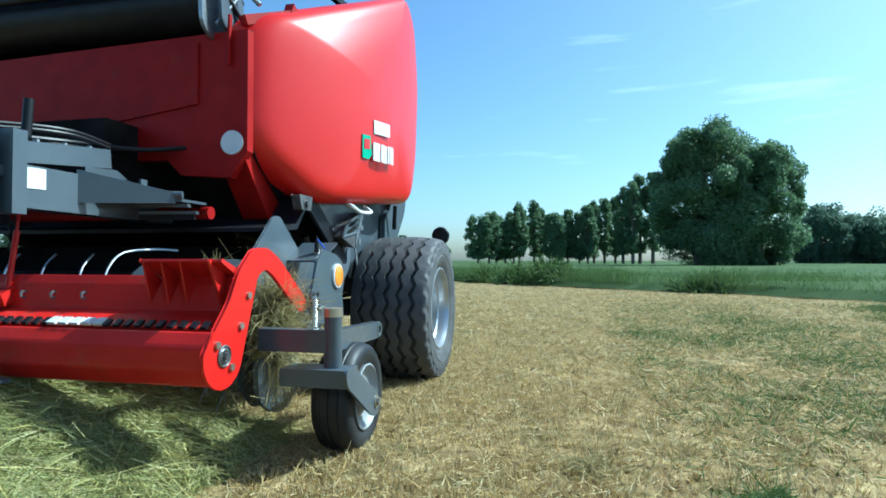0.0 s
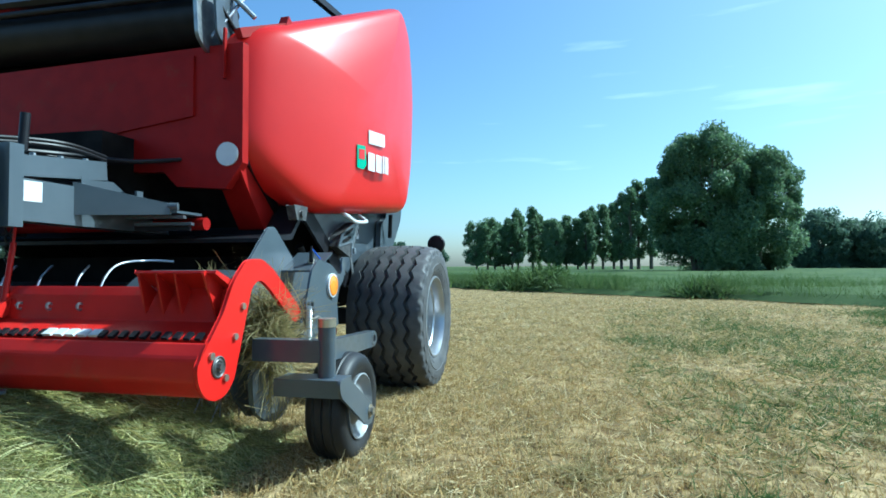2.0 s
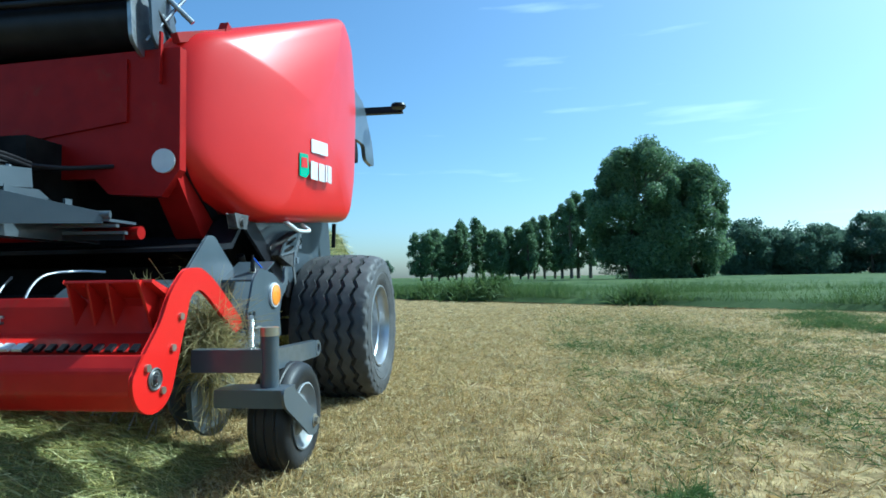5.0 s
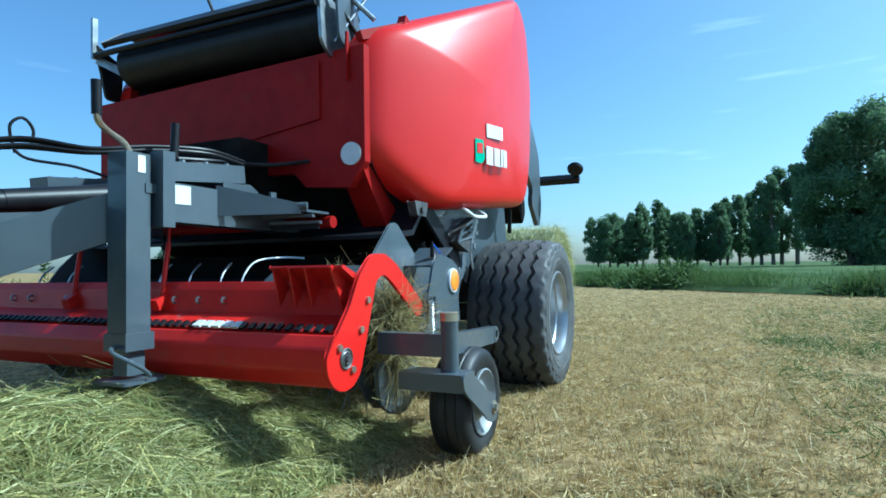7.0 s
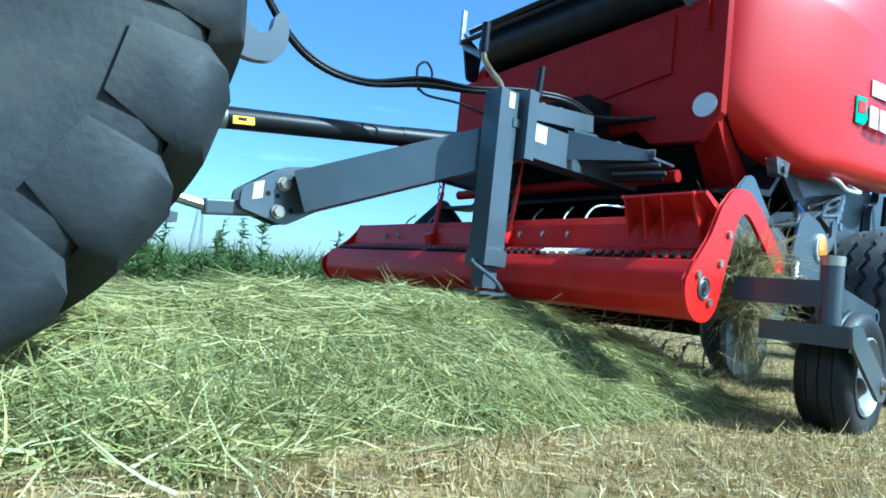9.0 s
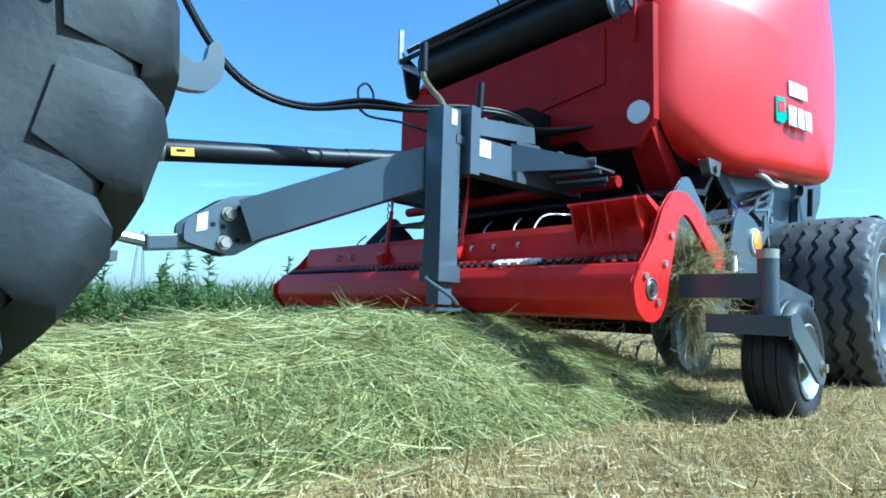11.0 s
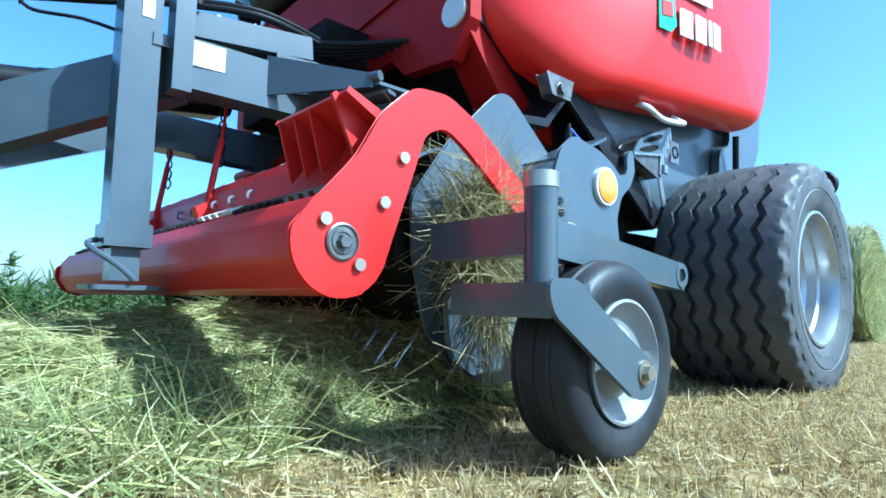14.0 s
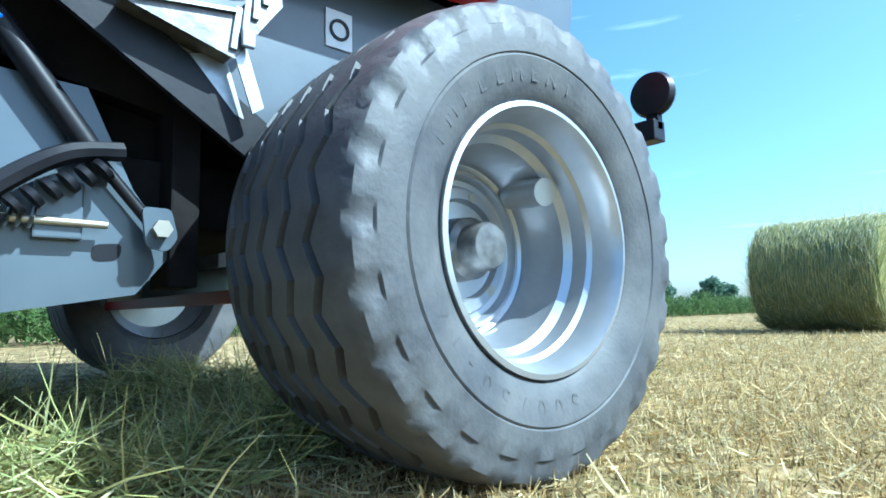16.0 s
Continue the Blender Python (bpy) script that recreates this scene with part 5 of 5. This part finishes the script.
def tractor_wheel(y, sign):
    root = new("rear_wheel")
    root.parent = tractor
    root.location = (TW[0], y, TW[2])
    tagged(root, "big worn tractor rear wheel")
    bm = spin(nb(), [(0.435, -0.15), (0.47, -0.20), (0.62, -0.245), (0.74, -0.25), (0.785, -0.238), (0.825, -0.19), (0.84, 0.0), (0.825, 0.19), (0.785, 0.238), (0.74, 0.25), (0.62, 0.245), (0.47, 0.20), (0.435, 0.15)], 96, "y", True)
    tyre = part("tractor_tyre", bm, RUBBER_W, root, "dusty worn black tractor tyre", smooth=True)
    n = 20
    for k in range(2 * n):
        side = 1 if k % 2 else -1
        bm = nb()
        rows = []
        for i in range(7):
            u = i / 6
            w = side * (0.01 + 0.232 * u)
            a = (k / 2) * math.tau / n + 0.26 * u
            r0 = 0.843 - 0.02 * u * u
            top = 0.055 if i < 6 else 0.030
            th = 0.040 + 0.052 * u
            c = [(r0 - 0.02, a - th * 1.5), (r0 + top, a - th), (r0 + top, a + th), (r0 - 0.02, a + th * 1.5)]
            rows.append([bm.verts.new((r * math.sin(b), w, r * math.cos(b))) for r, b in c])
        # shoulder of the lug runs down the side wall
        w = side * 0.262
        a = (k / 2) * math.tau / n + 0.27
        rows.append([bm.verts.new((r * math.sin(b), w, r * math.cos(b))) for r, b in ((0.665, a - 0.115), (0.80, a - 0.095), (0.80, a + 0.095), (0.665, a + 0.115))])
        for p, q in zip(rows, rows[1:]):
            for j in range(3):
                bm.faces.new((p[j], p[j + 1], q[j + 1], q[j]))
        bm.faces.new(rows[0])
        bm.faces.new(rows[-1][::-1])
        part("lug", bm, RUBBER_W, tyre, smooth=True, bevel=0.028)
    bm = spin(nb(), [(0.435, sign * 0.15), (0.445, sign * 0.175), (0.43, sign * 0.175), (0.40, sign * 0.08), (0.30, sign * 0.02), (0.01, sign * 0.02), (0.01, 0.0), (0.40, -0.02), (0.435, sign * -0.15)], 48, "y", True)
    part("tractor_rim", bm, RIM_W, root, "pale steel rim", smooth=True)
    if sign > 0:
        for ch, a in (("R", 294.0), ("3", 281.8), ("8", 275.3)):
            cu = bpy.data.curves.new("letter", "FONT")
            cu.body, cu.size, cu.extrude, cu.align_x = ch, 0.100, 0.003, "CENTER"
            tmp = bpy.data.objects.new("letter", cu)
            scene.collection.objects.link(tmp)
            me = bpy.data.meshes.new_from_object(tmp.evaluated_get(bpy.context.evaluated_depsgraph_get()))
            bpy.data.objects.remove(tmp)
            b = radians(a)
            for v in me.vertices:
                u, w, dd = v.co
                rad, tan = 0.585 + w, u
                v.co = (math.sin(b) * rad - math.cos(b) * tan, 0.2365 + 0.235 * (w + 0.0) + dd, math.cos(b) * rad + math.sin(b) * tan)
            me.materials.append(BLACK)
            ob = new("raised_letter", me)
            ob.parent = tyre
    return root


tw_l, tw_r = tractor_wheel(0.88, 1), tractor_wheel(-1.26, -1)
tr("rear_axle", rod(nb(), (TW[0], -1.2, TW[2]), (TW[0], 0.8, TW[2]), 0.13, n=24), DARK, "dark axle housing", smooth=True)
tr("transmission", slab(nb(), smooth_loop([(4.1, 0.62), (4.1, 1.15), (4.35, 1.3), (6.4, 1.3), (6.4, 0.6), (4.5, 0.55)], 0.08), -0.42, 0.02), DARK, "dark transmission housing", bevel=0.02)


def hook(x, y, z, size=1.0):
    """Open claw at the end of a lifted link arm."""
    pts = [(-0.02, 0.16), (-0.05, 0.10), (-0.10, 0.07), (-0.145, 0.10), (-0.15, 0.165), (-0.185, 0.20), (-0.215, 0.15), (-0.215, 0.05), (-0.17, -0.02), (-0.09, -0.04), (0.16, -0.02), (0.16, 0.13), (0.05, 0.24), (0.01, 0.22)]
    pl = smooth_loop([(x + u * size, z + v * size) for u, v in pts], 0.03, 3)
    return slab(nb(), pl, y - 0.022, y + 0.022)


for y, x, z in ((0.22, 3.39, 1.173), (-0.60, 3.36, 1.205)):
    h = tr("link_hook", hook(x, y, z, 0.93), GREY, "worn grey hook of the lower link arm", bevel=0.006)
    tr("link_arm", beam(nb(), (x + 0.10, y, z + 0.05), (4.5, y + 0.03, 0.78), 0.05, 0.10), GREY, "grey lifted link arm", h, bevel=0.008)
tr("drawbar_jaw", box(box(nb(), (3.40, -0.26, 0.70), (4.2, -0.15, 0.74)), (3.40, -0.26, 0.53), (4.2, -0.15, 0.57)), GREY, "two-plate tractor drawbar jaw", bevel=0.006)
tr("jaw_pin", rod(tube(nb(), [(3.50, -0.20, 0.76), (3.53, -0.20, 0.80), (3.50, -0.20, 0.83), (3.47, -0.20, 0.80), (3.50, -0.20, 0.76)], 0.007), (3.50, -0.205, 0.49), (3.50, -0.205, 0.77), 0.016), GREY, "steel hitch pin", smooth=True)


# ---- windrow ----
def windrow_height(x, y):
    w = (y - 0.22 - 0.10 * math.sin(x * 1.1)) / 0.98
    if abs(w) >= 1:
        return 0.0
    top = 0.325 + 0.04 * min(1.0, max(0.0, (x - 2.2) / 0.4)) - 0.10 * min(1.0, max(0.0, (x - 2.6) / 0.8))
    h = top * (1 - w * w) ** 0.9
    h *= 1.0 + 0.20 * noise.noise(Vector((x * 1.4, y * 1.4, 5))) + 0.12 * noise.noise(Vector((x * 4, y * 4, 1)))
    return h * min(1.0, max(0.0, (x - 1.2) / 0.5))


def hay_piece(x0, x1, y0, y1, seed, density, name="windrow_hay"):
    """One piece of the swath: a rough core, coloured dark as shade, with loose blades all over it."""
    rng = np.random.default_rng(seed)
    xm, ym = (x0 + x1) / 2, (y0 + y1) / 2
    root = empty(name, pose(xm, ym, 0))
    xs = np.linspace(x0 - 0.02, x1 + 0.02, max(3, int((x1 - x0) / 0.06) + 2))
    ys = np.linspace(y0 - 0.02, y1 + 0.02, max(4, int((y1 - y0) / 0.06) + 2))
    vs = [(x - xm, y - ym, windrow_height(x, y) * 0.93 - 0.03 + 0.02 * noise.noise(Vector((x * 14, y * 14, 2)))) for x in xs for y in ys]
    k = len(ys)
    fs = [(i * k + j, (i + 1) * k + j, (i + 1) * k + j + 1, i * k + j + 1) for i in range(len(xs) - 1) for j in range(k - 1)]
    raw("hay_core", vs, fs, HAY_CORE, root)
    count = int(density * (x1 - x0) * (y1 - y0))
    x, y = rng.uniform(x0 - 0.03, x1 + 0.03, count), rng.uniform(y0 - 0.03, y1 + 0.03, count)
    h = np.array([windrow_height(a, b) for a, b in zip(x, y)])
    keep = h > 0.004
    x, y, h, count = x[keep], y[keep], h[keep], int(keep.sum())
    e = 0.03
    sx = np.array([(windrow_height(a + e, b) - windrow_height(a - e, b)) / (2 * e) for a, b in zip(x, y)])
    sy = np.array([(windrow_height(a, b + e) - windrow_height(a, b - e)) / (2 * e) for a, b in zip(x, y)])
    # blades lie along the slope, combed in locks
    ang = np.array([3.2 * noise.noise(Vector((a * 2.6, b * 2.6, 8))) for a, b in zip(x, y)]) + rng.normal(0.35, 0.85, count)
    dx, dy = np.cos(ang), np.sin(ang)
    ways = np.c_[dx, dy, dx * sx + dy * sy + rng.normal(-0.02, 0.07, count)]
    ln = rng.uniform(0.08, 0.27, count) * np.where(rng.random(count) < 0.12, 1.5, 1.0)
    roots = np.c_[x - xm, y - ym, h * rng.uniform(0.86, 1.02, count)] - ways * (ln / 2)[:, None]
    strands("hay_blades", roots, ways, ln, 0.0043, HAY, root, 0.9, 4, rng, 0.25)
    return tagged(root, "swath of freshly cut grey-green hay", "windrow", group="windrow on the field", kind="stuff")


EATEN = []
PIECE = 0.3
for k in range(13):
    a = 1.3 + k * PIECE
    for i, (y0, y1) in enumerate(((-0.85, -0.1), (-0.1, 0.6), (0.6, 1.28))):
        EATEN.append((a + PIECE / 2, hay_piece(a, a + PIECE, y0, y1, 200 + 3 * k + i, (4600, 9200, 10800)[i])))
for k in range(4):
    a = 1.3 + 13 * PIECE + k * 1.2
    hay_piece(a, a + 1.2, -0.85, 1.28, 300 + k, 4200)


def loose_hay(name, centre, size, count, seed, mat, label, length=(0.06, 0.22), down=0.0, parent=None, width=0.004):
    rng = np.random.default_rng(seed)
    q = rng.normal(0, 0.42, (count, 3)) * np.asarray(size)
    ways = np.c_[rng.normal(0, 1, (count, 2)), rng.normal(-down, 0.8, count)]
    ob = strands(name, q + np.asarray(centre), ways, rng.uniform(*length, count), width, mat, parent, 0.9, 3, rng)
    return tagged(ob, label)


loose_hay("hay_wisp", (1.50, 1.235, 0.56), (0.11, 0.09, 0.19), 2000, 41, DRY, "dry hay wedged behind the guard arm", parent=baler)
loose_hay("hay_wisp", (1.46, 1.24, 0.40), (0.08, 0.08, 0.2), 260, 42, DRY, "hanging hay stalks", (0.10, 0.28), 1.2, baler)
loose_hay("hay_wisp", (1.45, 0.92, 0.805), (0.10, 0.12, 0.012), 60, 43, DRY, "hay on the stripper sheet", (0.03, 0.10), parent=baler)
loose_hay("hay_wisp", (1.60, 0.05, 0.24), (0.18, 1.0, 0.16), 1800, 44, DRY, "hay caught under the pickup drum", (0.1, 0.3), 0.6, baler)
# hay thrown up in the intake while it works
intake = []
for k in range(3):
    intake.append(loose_hay("hay_spray", (0, 0, 0), (0.10, 0.22, 0.07), 260, 50 + k, HAY, "hay tossed up in the intake", (0.05, 0.15), -0.4, baler))


# ---- bale ----
def bale_thing():
    root = empty("round_bale")
    R, L = 0.65, 1.25
    bm = nb()
    n, m = 96, 26
    rings = []
    for j in range(m + 1):
        w = -L / 2 + L * j / m
        rr = R - 0.035 * max(0, abs(w) / (L / 2) - 0.86) / 0.14
        rings.append([bm.verts.new(((rr + 0.012 * noise.noise(Vector((math.cos(k * math.tau / n) * 6, math.sin(k * math.tau / n) * 6, w * 9)))) * math.cos(k * math.tau / n), w,
                                    (rr + 0.012 * noise.noise(Vector((math.cos(k * math.tau / n) * 6, math.sin(k * math.tau / n) * 6, w * 9 + 7)))) * math.sin(k * math.tau / n))) for k in range(n)])
    for p, q in zip(rings, rings[1:]):
        for k in range(n):
            bm.faces.new((p[k], p[(k + 1) % n], q[(k + 1) % n], q[k]))
    bm.faces.new(rings[0])
    bm.faces.new(rings[-1])
    part("bale_body", bm, BALE, root, smooth=True)
    rng = np.random.default_rng(77)
    cnt = 9000
    a, w = rng.uniform(0, math.tau, cnt), rng.uniform(-L / 2, L / 2, cnt)
    rad = np.c_[np.cos(a), np.zeros(cnt), np.sin(a)]
    tang = np.c_[-np.sin(a), rng.normal(0, 0.3, cnt), np.cos(a)]
    strands("hay_fuzz", np.c_[R * np.cos(a), w, R * np.sin(a)] * 0.995, tang + 0.16 * rad * rng.random((cnt, 1)), rng.uniform(0.08, 0.24, cnt), 0.005, HAY, root, 0.5, 2, rng)
    cnt = 3500
    for s in (1, -1):
        a, r = rng.uniform(0, math.tau, cnt), R * np.sqrt(rng.uniform(0, 1, cnt)) * 0.97
        strands("hay_face", np.c_[r * np.cos(a), np.full(cnt, s * L / 2), r * np.sin(a)], np.c_[-np.sin(a), s * rng.uniform(0.0, 0.5, cnt), np.cos(a)], rng.uniform(0.05, 0.18, cnt), 0.005, HAY, root, 0.6, 2, rng)
    bm = nb()
    for k in range(40):
        w = -L / 2 + 0.03 + k * (L - 0.06) / 39
        bm2 = [(R + 0.003, w - 0.0006), (R + 0.0045, w), (R + 0.003, w + 0.0006)]
        spin(bm, bm2, 64, "y", True)
    part("net_wrap", bm, WHITE, root, "thin white net threads")
    return tagged(root, "round green hay bale wrapped in net", "bale")


bale = bale_thing()


# ---- movement ----
def motions():
    times = [round(0.1 * k, 1) for k in range(161)]
    late = [t for t in times if t >= 12.2]
    body = [(0.0, pose(0, 0, 0)), (12.25, pose(0, 0, 0))] + [(t, pose(driven(t), 0, 0)) for t in late if t > 12.3]
    walk(baler, body)
    walk(tractor, body)

    def roll(ob, r):
        p = ob.location.copy()
        walk(ob, [(0.0, pose(*p)), (12.25, pose(*p))] + [(t, pose(*p, 0, math.degrees(driven(t) / r), 0)) for t in late if t > 12.3])

    for ob, r in ((wheel_l, 0.46), (wheel_r, 0.46), (gauge, 0.205), (tw_l, 0.87), (tw_r, 0.87)):
        roll(ob, r)
    # the tailgate swings up, lets the bale out and comes down again
    swing = [(0.0, 0), (2.3, 0), (2.5, 5), (3.0, 28), (3.5, 47), (4.0, 63), (4.2, 69), (4.8, 86), (5.6, 96), (6.0, 95), (6.3, 86), (6.5, 73), (7.0, 51), (7.5, 31), (8.0, 13), (8.5, 3), (8.9, 0), (16.0, 0)]
    walk(tail, [(t, pose(*TAIL, 0, a, 0)) for t, a in swing])
    rest = (-3.80, 0.24)
    path = [(0.0, -0.0, 0.10, 1.62, 0, 0), (3.4, 0.0, 0.10, 1.62, 0, 0), (4.0, -0.55, 0.12, 1.45, 30, 0), (4.4, -1.05, 0.12, 1.05, 70, 0), (4.8, -1.6, 0.12, 0.68, 115, 0), (5.3, -2.5, 0.11, 0.655, 190, 0),
            (5.8, -3.2, 0.18, 0.65, 252, 0), (6.3, -3.58, 0.22, 0.65, 285, 0), (6.6, -3.69, 0.23, 0.65, 294, 0), (7.4, *rest, 0.65, 304, 0), (16.0, *rest, 0.65, 304, 0)]
    rows = []
    for t, x, y, z, turn, yaw in path:
        rows.append((t, Matrix.Translation((x, y, z)) @ Matrix.Rotation(radians(-yaw), 4, "Z") @ Matrix.Rotation(radians(-turn), 4, "Y")))
    walk(bale, rows)
    # each length of swath is lifted into the intake as the pickup reaches it
    for x, ob in EATEN:
        p = ob.location.copy()
        start = None
        for t in late:
            if x - driven(t) < 1.50:
                start = t
                break
        if start is None or x < 1.5:
            s0 = 12.3 if x < 1.5 else None
            if s0 is None:
                continue
            start = s0
        rows = [(0.0, pose(*p)), (start, pose(*p))]
        at = min(x, 1.5 + driven(start))
        for k, (dx, dz, tip, mid) in enumerate(((-0.12, 0.14, -20, 0.85), (-0.26, 0.34, -45, 0.55), (-0.55, 0.62, -70, 0.25), (-0.95, 0.95, -80, 0.08), (-1.2, 1.1, -85, 0.0))):
            t = round(start + 0.12 * (k + 1), 2)
            rows.append((t, pose(at + dx + driven(t) - driven(start), p.y * mid, dz, 0, tip, 0)))
        t0 = rows[-1][0]
        if t0 < 15.9:
            for t in [q for q in late if q > t0 + 0.05]:
                rows.append((t, pose(0.30 + driven(t), 0, 1.1, 0, -85, 0)))
        walk(ob, [r for r in rows if r[0] <= 16.0])
    # hay tossed about in the intake
    for k, ob in enumerate(intake):
        y0 = (0.15, 0.98, -0.35)[k]
        rows = [(0.0, pose(1.43, y0, 0.44)), (12.4, pose(1.43, y0, 0.44))]
        for i, t in enumerate([q for q in late if q > 12.5][::2]):
            rows.append((t, pose(1.40 + 0.03 * math.sin(i * 1.9 + k), y0 + 0.05 * math.sin(i * 1.3 + 2 * k), 0.80 + 0.06 * math.sin(i * 2.3 + k), 10 * math.sin(i + k), -30 + 25 * math.sin(i * 1.7 + k), 0)))
        if rows[-1][0] < 16.0:
            rows.append((16.0, pose(1.40, y0, 0.80)))
        walk(ob, rows)


motions()
